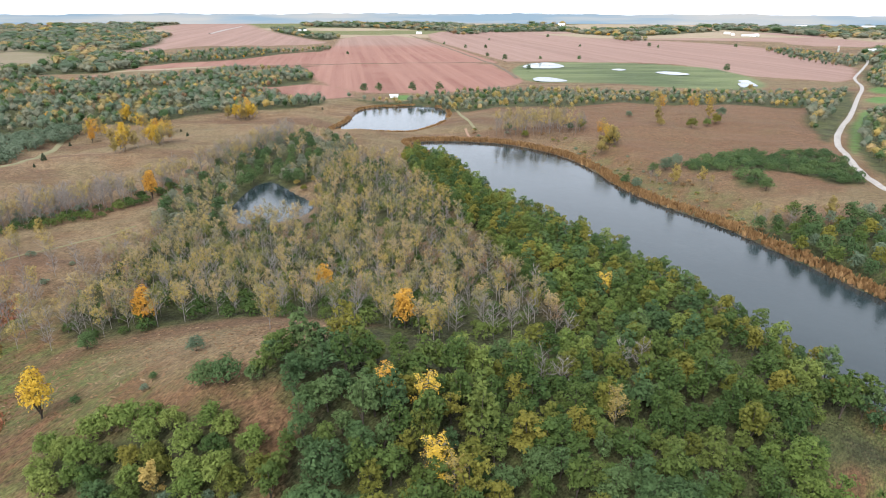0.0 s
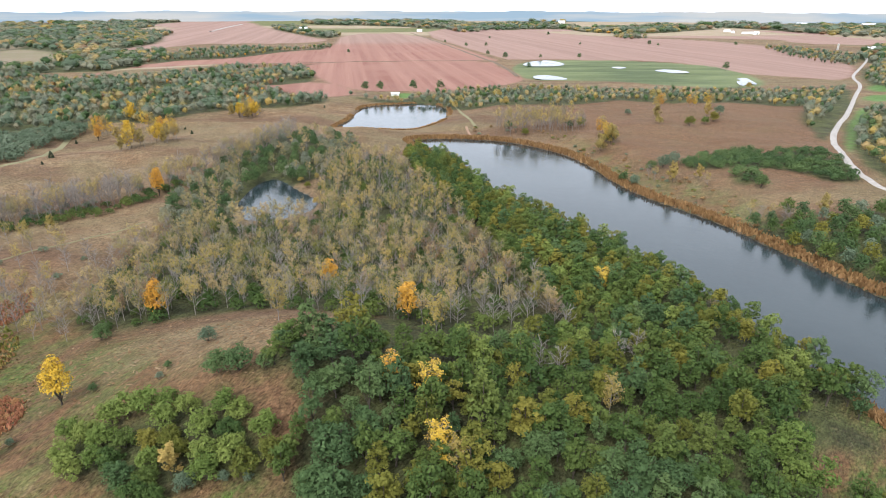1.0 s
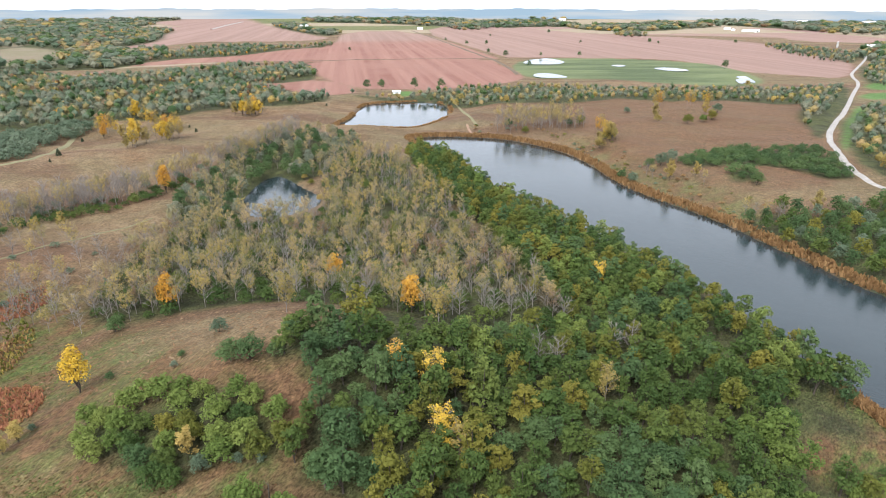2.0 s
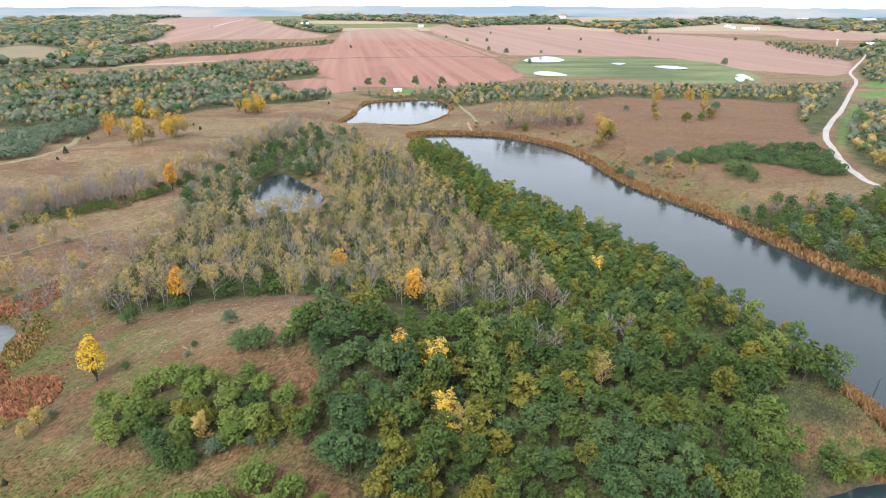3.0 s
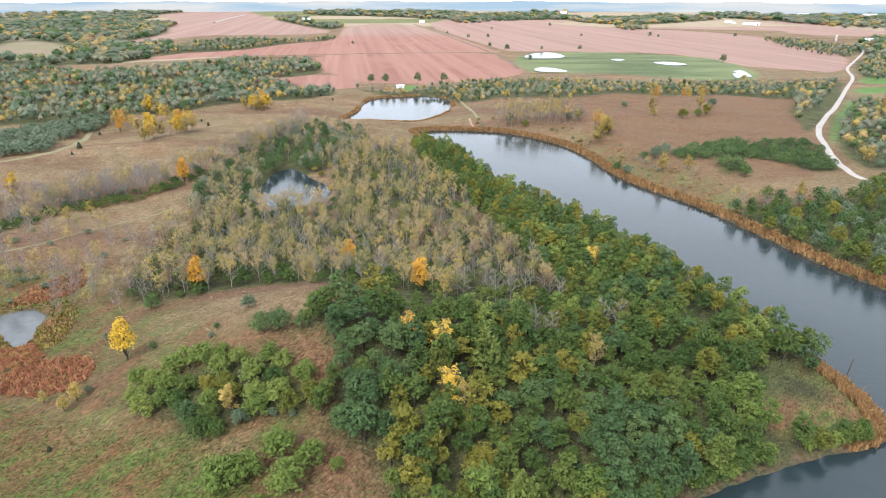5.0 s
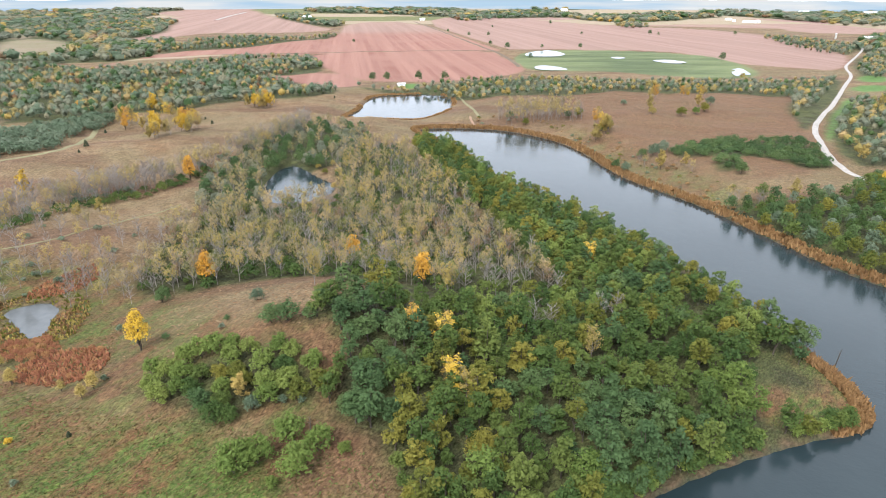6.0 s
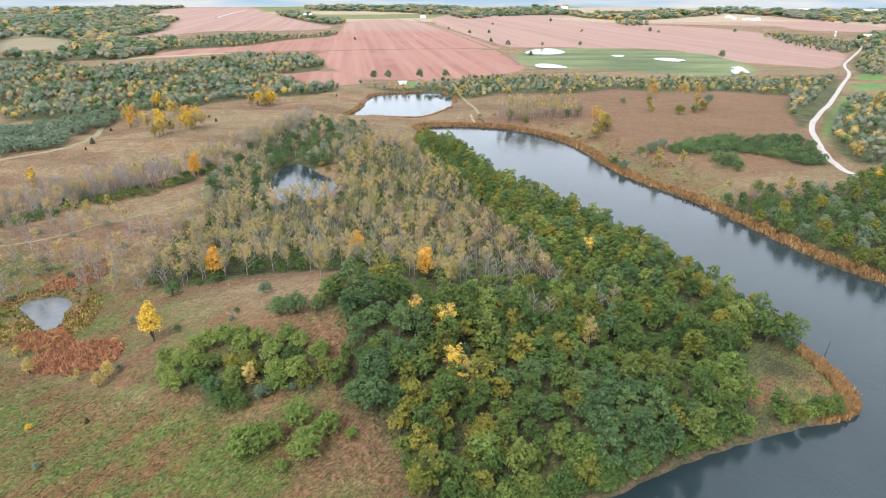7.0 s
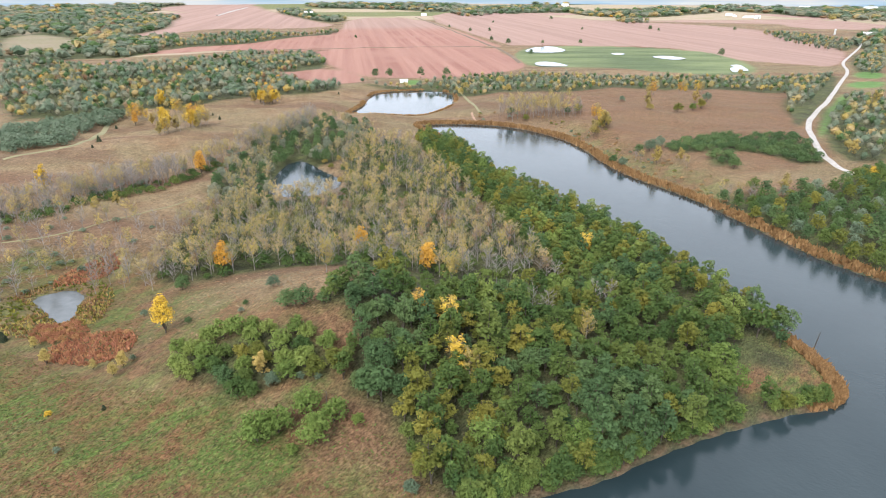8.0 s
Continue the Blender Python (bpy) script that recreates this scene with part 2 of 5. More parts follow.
PLAN["small_yellow_trees"] = [(-45, 76), (-147, 199), (-142, 206), (107, 278), (118, 275), (88, 342), (96, 351), (141, 412), (180, 425), (200, 246), (210, 280), (146, 223), (326, 445)]
PLAN["orange_in_wood"] = [(-9, 129), (-2, 122), (-33, 158)]
PLAN["yellow_in_wood"] = [(-38, 121), (45, 157), (33, 99), (-3, 93), (-10, 93), (-1, 80), (2, 78)]
PLAN["marsh_yellow"] = [(-104, 91), (-81, 85), (-112, 99), (-82, 82), (-89, 86)]
PLAN["blue_shrubs"] = [(-84, 128), (-51, 112), (-43, 96), (-39, 96), (-34, 96), (-42, 74), (-53, 75), (-36, 75)]
PLAN["dark_trees"] = [(-25, 101), (-30, 102), (-22, 92), (-22, 74), (-18, 74)]
PLAN["small_shrubs"] = [(-33, 105), (-56, 99), (-56, 103), (-71, 101), (-89, 113), (-91, 70), (-82, 58), (-10, 49), (-80, 88), (-32, 75)]
PLAN["cedars"] = [(-123, 103), (-79, 71), (-165, 214), (-204, 312), (-201, 299), (-252, 334), (-218, 360), (-160, 388), (-170, 403), (-96, 500), (-107, 508)]
PLAN["big_trees"] = [(-18, 78), (-13, 72), (38, 79), (24, 60), (59, 101), (5, 66), (46, 98), (16, 84), (66, 112)]
PLAN["bright_shrubs"] = [(-42, 60), (-38, 62), (-30, 60), (-33, 67), (-27, 65), (-22, 65), (-34, 57)]
PLAN["bare_trees"] = [(20, 109), (24, 108), (39, 117), (44, 120), (30, 131), (12, 130), (10, 135), (3, 127), (26, 159)]
PLAN["snags"] = [(94, 101), (82, 140), (82, 137), (82, 126), (30, 56), (-29, 68)]
PLAN["field_trees"] = [(2, 1412), (43, 1274), (101, 2021), (111, 1587), (82, 1274), (279, 1753), (278, 1327), (209, 996), (419, 1328), (431, 1310), (591, 1320), (358, 814), (-162, 1099), (71, 1048), (93, 978), (149, 996), (109, 822)]
PLAN["belt_trees"] = [(-30, 610), (-4, 613), (-76, 608), (-61, 601), (48, 489), (50, 572), (94, 609), (181, 547), (302, 627), (9, 509), (14, 538)]
PLAN["east_shrubs"] = [(111, 304), (105, 304), (118, 309), (90, 281), (87, 289), (95, 358), (100, 362), (159, 399), (173, 409), (181, 415), (140, 401), (134, 453), (139, 259), (193, 436), (289, 508), (43, 409), (91, 411), (84, 412), (52, 395)]
PLAN["east_bare"] = [(128, 226), (123, 225), (122, 231), (132, 224), (118, 265), (100, 291), (101, 285), (131, 219)]
PLAN["pond_shrubs"] = [(-56, 254), (-64, 276), (-69, 285), (-57, 274), (-62, 289), (-51, 263)]
PLAN["farm"] = [(881, 1904), (862, 1956), (881, 2043), (886, 1860), (-437, 2001), (-999, 1746), (766, 1165), (743, 1225), (524, 2938), (1531, 2377), (-75, 2012), (1351, 2489), (-45, 579)]


# ---------------------------------------------------------------- materials
class Nodes:
    """A small writer of node materials."""

    def __init__(self, name):
        self.material = bpy.data.materials.new(name)
        self.material.use_nodes = True
        self.nodes, self.links = self.material.node_tree.nodes, self.material.node_tree.links
        self.shader = self.nodes["Principled BSDF"]
        self.spot = self.nodes.new("ShaderNodeNewGeometry").outputs["Position"]

    def put(self, socket, value):
        if isinstance(value, bpy.types.NodeSocket):
            self.links.new(value, socket)
        elif isinstance(value, tuple) and len(value) == 3 and socket.type == "RGBA":
            socket.default_value = (*value, 1)
        else:
            socket.default_value = value

    def attr(self, name):
        n = self.nodes.new("ShaderNodeAttribute")
        n.attribute_name = name
        return n.outputs["Fac"]

    def noise(self, scale, detail=3.0, stretch=None, turn=0.0, rough=0.55):
        n = self.nodes.new("ShaderNodeTexNoise")
        n.inputs["Scale"].default_value, n.inputs["Detail"].default_value, n.inputs["Roughness"].default_value = scale, detail, rough
        spot = self.spot
        if stretch:
            m = self.nodes.new("ShaderNodeMapping")
            m.vector_type = "TEXTURE"
            m.inputs["Rotation"].default_value, m.inputs["Scale"].default_value = (0, 0, radians(turn)), stretch
            self.links.new(spot, m.inputs["Vector"])
            spot = m.outputs[0]
        self.links.new(spot, n.inputs["Vector"])
        return n.outputs["Fac"]

    def math(self, how, a, b=0.0, c=0.0):
        n = self.nodes.new("ShaderNodeMath")
        n.operation = how
        for i, v in enumerate((a, b, c)):
            self.put(n.inputs[i], v)
        return n.outputs[0]

    def span(self, value, a, b, to_a=0.0, to_b=1.0):
        n = self.nodes.new("ShaderNodeMapRange")
        for i, v in enumerate((value, a, b, to_a, to_b)):
            self.put(n.inputs[i], v)
        return n.outputs[0]

    def mix(self, fac, a, b, how="MIX"):
        n = self.nodes.new("ShaderNodeMix")
        n.data_type, n.blend_type = "RGBA", how
        self.put(n.inputs[0], fac)
        self.put(n.inputs[6], a)
        self.put(n.inputs[7], b)
        return n.outputs[2]

    def bump(self, height, strength, distance):
        n = self.nodes.new("ShaderNodeBump")
        n.inputs["Strength"].default_value, n.inputs["Distance"].default_value = strength, distance
        self.put(n.inputs["Height"], height)
        self.links.new(n.outputs[0], self.shader.inputs["Normal"])

    def done(self, colour, rough=0.8, specular=0.3, metal=0.0):
        self.put(self.shader.inputs["Base Color"], colour)
        self.put(self.shader.inputs["Roughness"], rough)
        self.shader.inputs["Specular IOR Level"].default_value = specular
        self.shader.inputs["Metallic"].default_value = metal
        return self.material


def foliage(name, dark, middle, light, shine=0.05):
    """Leaves whose colour varies from tree to tree and from leaf to leaf."""
    n = Nodes(name)
    own = n.nodes.new("ShaderNodeObjectInfo").outputs["Random"]
    tree = n.math("FRACT", n.math("ADD", own, n.attr("tree")))
    colour = n.mix(n.span(tree, 0.0, 0.55), dark, middle)
    colour = n.mix(n.span(tree, 0.5, 1.0), colour, light)
    leaf = n.attr("tint")
    colour = n.mix(n.span(leaf, 0.6, 1.0, 0.0, 0.35), colour, light)
    patch = n.noise(0.35, 2.0)
    colour = n.mix(n.span(patch, 0.35, 0.7, 0.0, 0.35), colour, middle)
    wear = n.span(n.math("FRACT", n.math("MULTIPLY", leaf, 7.31)), 0, 1, 0.82, 1.14)
    grey = n.nodes.new("ShaderNodeCombineColor")
    for i in range(3):
        n.put(grey.inputs[i], wear)
    colour = n.mix(1.0, colour, grey.outputs[0], "MULTIPLY")
    n.done(colour, 0.62, shine)
    glow = n.nodes.new("ShaderNodeBsdfTranslucent")
    n.put(glow.inputs["Color"], colour)
    both = n.nodes.new("ShaderNodeMixShader")
    both.inputs[0].default_value = 0.22
    n.links.new(n.shader.outputs[0], both.inputs[1])
    n.links.new(glow.outputs[0], both.inputs[2])
    n.links.new(both.outputs[0], n.nodes["Material Output"].inputs["Surface"])
    return n.material


def bark(name, dark, light):
    n = Nodes(name)
    own = n.nodes.new("ShaderNodeObjectInfo").outputs["Random"]
    grain = n.noise(1.2, 4.0, (1, 1, 5))
    colour = n.mix(n.span(grain, 0.3, 0.7), dark, light)
    colour = n.mix(n.span(own, 0, 1, 0.0, 0.4), colour, dark)
    return n.done(colour, 0.9, 0.15)


LEAF = {
    "green": foliage("green_leaves", (0.037, 0.068, 0.022), (0.063, 0.098, 0.027), (0.108, 0.132, 0.034)),
    "deep": foliage("blue_green_leaves", (0.044, 0.078, 0.033), (0.064, 0.105, 0.04), (0.094, 0.135, 0.05)),
    "bright": foliage("fresh_green_leaves", (0.08, 0.122, 0.03), (0.112, 0.154, 0.038), (0.164, 0.192, 0.05)),
    "lime": foliage("yellowing_green_leaves", (0.076, 0.092, 0.022), (0.116, 0.123, 0.026), (0.178, 0.156, 0.033)),
    "red": foliage("rust_red_blades", (0.22, 0.09, 0.056), (0.29, 0.12, 0.07), (0.33, 0.185, 0.084)),
    "olive": foliage("thin_olive_leaves", (0.168, 0.162, 0.066), (0.266, 0.212, 0.092), (0.36, 0.258, 0.12)),
    "gold": foliage("golden_leaves", (0.235, 0.188, 0.066), (0.305, 0.234, 0.073), (0.38, 0.276, 0.09)),
    "yellow": foliage("yellow_leaves", (0.42, 0.275, 0.035), (0.52, 0.335, 0.04), (0.57, 0.4, 0.07)),
    "orange": foliage("orange_leaves", (0.4, 0.2, 0.035), (0.48, 0.25, 0.04), (0.52, 0.31, 0.06)),
    "russet": foliage("russet_leaves", (0.196, 0.0805, 0.0455), (0.259, 0.112, 0.0595), (0.301, 0.178, 0.07)),
    "silver": foliage("silver_green_leaves", (0.0805, 0.115, 0.07), (0.108, 0.143, 0.091), (0.147, 0.178, 0.119)),
    "cedar": foliage("dark_cedar_needles", (0.0245, 0.035, 0.021), (0.035, 0.0455, 0.0245), (0.0455, 0.056, 0.0315)),
    # dull autumn leaves, paled and greyed further: haze put into the colour
    "mixed": foliage("hazy_autumn_leaves", (0.118, 0.138, 0.1), (0.162, 0.172, 0.122), (0.225, 0.208, 0.132)),
    "reed": foliage("orange_reed_blades", (0.168, 0.098, 0.049), (0.231, 0.133, 0.0595), (0.294, 0.182, 0.084)),
    "tuft": foliage("meadow_grass_blades", (0.135, 0.072, 0.038), (0.112, 0.098, 0.04), (0.08, 0.114, 0.032)),
    "straw": foliage("dry_grass_blades", (0.15, 0.087, 0.046), (0.19, 0.117, 0.067), (0.225, 0.165, 0.1)),
}
BARK = bark("brown_bark", (0.042, 0.035, 0.028), (0.105, 0.0875, 0.07))
PALE_BARK = bark("pale_grey_bark", (0.15, 0.133, 0.12), (0.275, 0.25, 0.23))


def ground_material():
    n = Nodes("prairie_ground")
    broad, middle, fine = n.noise(0.018, 4.0), n.noise(0.11, 4.0), n.noise(0.9, 5.0)
    streak = n.noise(0.9, 5.0, (1, 3.5, 1), -40.0)
    russet, tan, olive = (0.15, 0.091, 0.048), (0.212, 0.147, 0.084), (0.13, 0.112, 0.0574)
    prairie = n.mix(n.span(middle, 0.35, 0.65), russet, tan)
    prairie = n.mix(n.span(broad, 0.42, 0.6, 0.0, 0.6), prairie, olive)
    prairie = n.mix(n.span(streak, 0.5, 0.75, 0.0, 0.4), prairie, tan)
    speck = n.noise(1.8, 4.0, (1, 2.4, 1), -32.0)
    prairie = n.mix(n.span(fine, 0.52, 0.72, 0.0, 0.5), prairie, (0.098, 0.0595, 0.0385))
    prairie = n.mix(n.span(speck, 0.55, 0.75, 0.0, 0.5), prairie, (0.224, 0.154, 0.098))
    grass = n.mix(n.span(fine, 0.35, 0.65), (0.05, 0.082, 0.017), (0.079, 0.107, 0.025))
    grass = n.mix(n.span(speck, 0.5, 0.7, 0.0, 0.7), grass, (0.119, 0.105, 0.0455))
    green = n.mix(n.span(streak, 0.48, 0.64, 0.0, 0.7), grass, (0.115, 0.07, 0.0364))
    green = n.mix(n.span(middle, 0.45, 0.62, 0.0, 0.55), green, grass)
    green = n.mix(n.span(n.noise(0.13, 6.0, (1, 1.8, 1), -38.0, 0.65), 0.45, 0.6, 0.0, 0.85), green, (0.13, 0.063, 0.0322))
    colour = n.mix(n.attr("green"), prairie, green)
    bands = n.noise(0.035, 5.0, (6, 1, 1), 8.0, 0.62)
    colour = n.mix(n.span(bands, 0.47, 0.62, 0.0, 0.7), colour, (0.108, 0.058, 0.036))
    red = n.mix(n.span(fine, 0.35, 0.65), (0.098, 0.051, 0.028), (0.15, 0.08, 0.045))
    colour = n.mix(n.math("MULTIPLY", n.attr("red"), n.span(middle, 0.3, 0.6, 0.45, 1.0)), colour, red)
    floor = n.mix(n.span(middle, 0.4, 0.6), (0.0434, 0.0462, 0.021), (0.07, 0.0784, 0.0294))
    floor = n.mix(n.span(fine, 0.5, 0.75, 0.0, 0.5), floor, (0.084, 0.0595, 0.035))
    colour = n.mix(n.attr("floor"), colour, floor)
    grain = n.math("MULTIPLY", n.span(n.noise(2.6, 5.0, (1, 2.6, 1), -38.0, 0.7), 0.34, 0.66, 0.42, 1.42), n.span(n.noise(0.45, 4.0), 0.3, 0.7, 0.8, 1.18))
    worn = n.nodes.new("ShaderNodeCombineColor")
    for i in range(3):
        n.put(worn.inputs[i], grain)
    colour = n.mix(1.0, colour, worn.outputs[0], "MULTIPLY")
    rows = n.math("ADD", n.math("MULTIPLY", n.noise(0.05, 2.0, (1, 60, 1), 8.8), 0.6), n.math("MULTIPLY", n.noise(0.16, 2.0, (1, 90, 1), 8.8), 0.4))
    soil = n.mix(n.span(rows, 0.4, 0.6), (0.19, 0.088, 0.066), (0.262, 0.14, 0.108))
    soil = n.mix(n.span(n.noise(0.008, 5.0), 0.42, 0.62, 0.0, 0.75), soil, (0.236, 0.125, 0.096))
    soil = n.mix(n.attr("pale_field"), soil, n.mix(n.span(rows, 0.4, 0.6), (0.214, 0.134, 0.108), (0.256, 0.166, 0.134)))
    colour = n.mix(n.attr("soil"), colour, soil)
    pale_field = n.mix(n.span(broad, 0.35, 0.65), (0.28, 0.21, 0.154), (0.231, 0.196, 0.119))
    colour = n.mix(n.attr("pale"), colour, pale_field)
    marsh = n.mix(n.span(n.noise(0.02, 4.0, (3, 1, 1)), 0.4, 0.6), (0.07, 0.091, 0.042), (0.133, 0.154, 0.07))
    colour = n.mix(n.attr("marsh"), colour, marsh)
    lawn = n.mix(n.span(middle, 0.3, 0.7), (0.063, 0.119, 0.0315), (0.098, 0.168, 0.049))
    colour = n.mix(n.attr("lawn"), colour, lawn)
    bare = n.mix(n.span(fine, 0.3, 0.7), (0.07, 0.046, 0.03), (0.135, 0.088, 0.056))
    colour = n.mix(n.attr("bare"), colour, bare)
    mud = n.mix(n.span(fine, 0.3, 0.7), (0.0245, 0.035, 0.028), (0.042, 0.0525, 0.0385))
    colour = n.mix(n.attr("bed"), colour, mud)
    n.bump(n.math("ADD", n.math("ADD", fine, n.math("MULTIPLY", streak, 1.6)), n.math("MULTIPLY", middle, 3.0)), 1.0, 0.8)
    return n.done(colour, 0.92, 0.15)


def water_material(name="grey_green_water", sky_pale=None):
    """Wind-ruffled water: calm and rippled stretches."""
    n = Nodes(name)
    calm = n.span(n.noise(0.02, 3.0, (1, 2.5, 1), 25.0), 0.38, 0.62, 0.35, 1.0)
    fine = n.noise(1.5, 3.0, (1, 1.8, 1), 60.0)
    waves = n.math("ADD", n.math("MULTIPLY", fine, calm), n.math("MULTIPLY", n.noise(0.35, 2.0, (1, 2, 1), 40.0), 0.8))
    n.bump(waves, 1.0, 0.05)
    colour = n.mix(n.span(n.noise(0.03, 3.0), 0.35, 0.65), (0.013, 0.022, 0.025), (0.019, 0.029, 0.032))
    # a paler base stands in for reflected sky
    if sky_pale:
        colour = n.mix(n.span(n.noise(0.4, 4.0), 0.35, 0.7, 0.75, 1.0), colour, sky_pale)
    n.shader.inputs["IOR"].default_value = 1.33
    return n.done(colour, n.span(calm, 0.35, 1.0, 0.08, 0.14), 0.5)


def plain(name, a, b, scale, rough=0.8, metal=0.0):
    n = Nodes(name)
    colour = n.mix(n.span(n.noise(scale, 4.0), 0.35, 0.65), a, b)
    colour = n.mix(n.span(n.noise(scale * 9, 3.0), 0.5, 0.8, 0.0, 0.35), colour, a)
    return n.done(colour, rough, 0.3, metal)


GROUND, WATER = ground_material(), water_material()
# marsh pond: some of the sky's reflection is put into the base colour
PALE_POND = water_material("sky_paled_pond_water", (0.085, 0.09, 0.09))
GRAVEL = plain("pale_gravel", (0.235, 0.215, 0.195), (0.33, 0.305, 0.28), 0.5, 0.95)
TRAIL = plain("mown_green_grass", (0.133, 0.122, 0.0595), (0.175, 0.158, 0.0875), 0.3, 0.95)
STRIP = plain("dark_grass_strip", (0.091, 0.0595, 0.042), (0.14, 0.105, 0.063), 0.2, 0.95)
DIRT = plain("pink_bare_soil", (0.196, 0.119, 0.0805), (0.266, 0.175, 0.119), 0.4, 0.95)
WHITE = plain("weathered_white_paint", (0.7, 0.7, 0.68), (0.82, 0.81, 0.79), 0.4, 0.6)
TIN = plain("grey_roof_metal", (0.45, 0.46, 0.48), (0.68, 0.69, 0.7), 0.3, 0.45)
SHINGLE = plain("brown_roof_shingle", (0.12, 0.1, 0.09), (0.2, 0.17, 0.15), 0.6, 0.9)
DARK = plain("dark_window_glass", (0.02, 0.025, 0.03), (0.04, 0.045, 0.05), 1.0, 0.15)
CONCRETE = plain("grey_concrete", (0.32, 0.31, 0.29), (0.46, 0.45, 0.42), 0.4, 0.9)


# ---------------------------------------------------------------- mesh writing
def sheet(name, verts, faces, material, layers=None, smooth=False, slots=None):
    """One mesh from arrays of corners and of faces (all with three or all with four corners)."""
    verts, faces = np.asarray(verts, np.float32), np.asarray(faces, np.int32)
    mesh = bpy.data.meshes.new(name)
    k = faces.shape[1]
    mesh.vertices.add(len(verts))
    mesh.vertices.foreach_set("co", verts.ravel())
    mesh.loops.add(faces.size)
    mesh.loops.foreach_set("vertex_index", faces.ravel())
    mesh.polygons.add(len(faces))
    mesh.polygons.foreach_set("loop_start", np.arange(0, faces.size, k, dtype=np.int32))
    if smooth:
        mesh.polygons.foreach_set("use_smooth", np.ones(len(faces), bool))
    for m in material if isinstance(material, (list, tuple)) else [material]:
        mesh.materials.append(m)
    if slots is not None:
        mesh.polygons.foreach_set("material_index", np.asarray(slots, np.int32))
    for key, values in (layers or {}).items():
        mesh.attributes.new(key, "FLOAT", "POINT").data.foreach_set("value", np.asarray(values, np.float32))
    mesh.update(calc_edges=True)
    return mesh


def part(name, bm, material, parent, label=""):
    mesh = bpy.data.meshes.new(name)
    bm.to_mesh(mesh)
    bm.free()
    mesh.materials.append(material)
    ob = new(name, mesh)
    ob.parent = parent
    return tagged(ob, label)


def thing(name, x, y, z, label, category, group="", turn=0.0):
    ob = new(name)
    ob.matrix_world = pose(x, y, z, 0, 0, turn)
    return tagged(ob, label, category, group)


def level(x, y):
    return float(land(np.array([x]), np.array([y]))[0])


def unit(v):
    return v / np.maximum(np.linalg.norm(v, axis=-1, keepdims=True), 1e-9)


# ---------------------------------------------------------------- ground, water
def steps(stops):
    """Grid lines from (from, to, spacing at both ends) stretches."""
    out = [stops[0][0]]
    for a, b, s0, s1 in stops:
        p = a
        while p < b - 1e-6:
            p += s0 + (s1 - s0) * (p - a) / (b - a)
            out.append(min(p, b))
    return np.unique(np.array(out))


gx = steps([(-5000, -900, 180, 18), (-900, -190, 14, 5), (-190, 230, 3.4, 3.4), (230, 800, 5, 13), (800, 5000, 18, 180)])
gy = steps([(-5000, -120, 300, 12), (-120, 30, 8, 3), (30, 320, 2.9, 2.9), (320, 700, 3.0, 8.0), (700, 2200, 7, 45), (2200, 5000, 50, 90)])
X, Y = np.meshgrid(gx, gy)
Z = land(X, Y)


def cover(names, soft=2.0, ragged=0.0):
    best = np.full(X.shape, 1e9)
    for k in names:
        best = np.minimum(best, outside(X, Y, rounded(PLAN[k], 1)))
    if ragged:
        best = best + ragged * swell(X * 5.1, Y * 4.3)
    return ramp(best, soft, -soft)


lake_shore = np.minimum(outside(X, Y, LAKE), outside(X, Y, NORTH_POND))
shore = np.full(X.shape, 1e9)
for w in WATERS:
    shore = np.minimum(shore, outside(X, Y, w))
WOODS = [k for k in PLAN if k.endswith("_wood") or k.startswith(("west_wood", "mid_wood", "ne_wood", "road_wood", "far_belt", "lake_belt", "hedge", "shrub_cluster"))]
layers = {
    "green": np.maximum(np.maximum(cover(["green_meadow", "meadow_mix"], 6, 3.0), 0.8 * cover(["near_slope"], 9, 4.0)), 0.8 * np.maximum(np.maximum(0.7 * ramp(lake_shore, 34, 14) * ramp(X, 60, 90) * ramp(Y, 170, 220), cover(["clear_e", "clear_n", "left_sparse"], 4, 2)), ramp(shore, 30, 8) * ramp(X, -20, -60) * ramp(Y, 200, 150))),
    "floor": cover(WOODS, 2.5, 1.2),
    "soil": cover(["field_near", "field_near_w", "field_mid", "field_nw", "field_east", "field_ne"], 2.0),
    "pale": np.maximum(cover(["field_pale", "field_ne2"], 4), 0.6 * cover(["lawn_f", "wet_pale"], 8)),
    "red": np.maximum(0.85 * cover(["russet_patch", "red_slope"], 6, 4.0), 0.8 * cover(["red_meadow"], 15, 8.0)),
    "marsh": cover(["wetland"], 3),
    "lawn": cover(["lawn_" + c for c in "abcde"], 2),
    "bare": 0.85 * ramp(lake_shore, 1.5, 0.3) * ramp(lake_shore, -1.5, -0.3),
    "bed": ramp(shore, -0.4, -1.6),
}
# far country: a patchwork of stubble, soil and pasture beyond the large fields
acre = (np.sin(np.floor((X * 0.99 + Y * 0.15) / 430) * 12.9898 + np.floor((Y * 0.99 - X * 0.15) / 330) * 78.233) * 43758.5453) % 1.0
beyond = ramp(np.hypot(X, Y), 1750, 1800) * (1 - layers["soil"]) * (1 - layers["floor"])
layers["pale"] = np.maximum(layers["pale"], beyond * (acre < 0.5))
layers["lawn"] = np.maximum(layers["lawn"], 0.45 * beyond * (acre > 0.9))
layers["soil"] = np.maximum(layers["soil"], beyond * (acre >= 0.5) * (acre <= 0.9))
# soil greyer and paler on three fields, and everywhere past 1300 to 1500 m
layers["pale_field"] = np.maximum(cover(["field_east", "field_nw", "field_ne"], 2.0), ramp(np.hypot(X, Y), 1300, 1500)) * (1 - cover(["field_near", "field_near_w"], 2.0))
layers["green"] = np.maximum(layers["green"], 0.9 * cover(["spit"], 4, 2)) * (1 - 0.75 * cover(["russet_patch"], 7, 4.0))
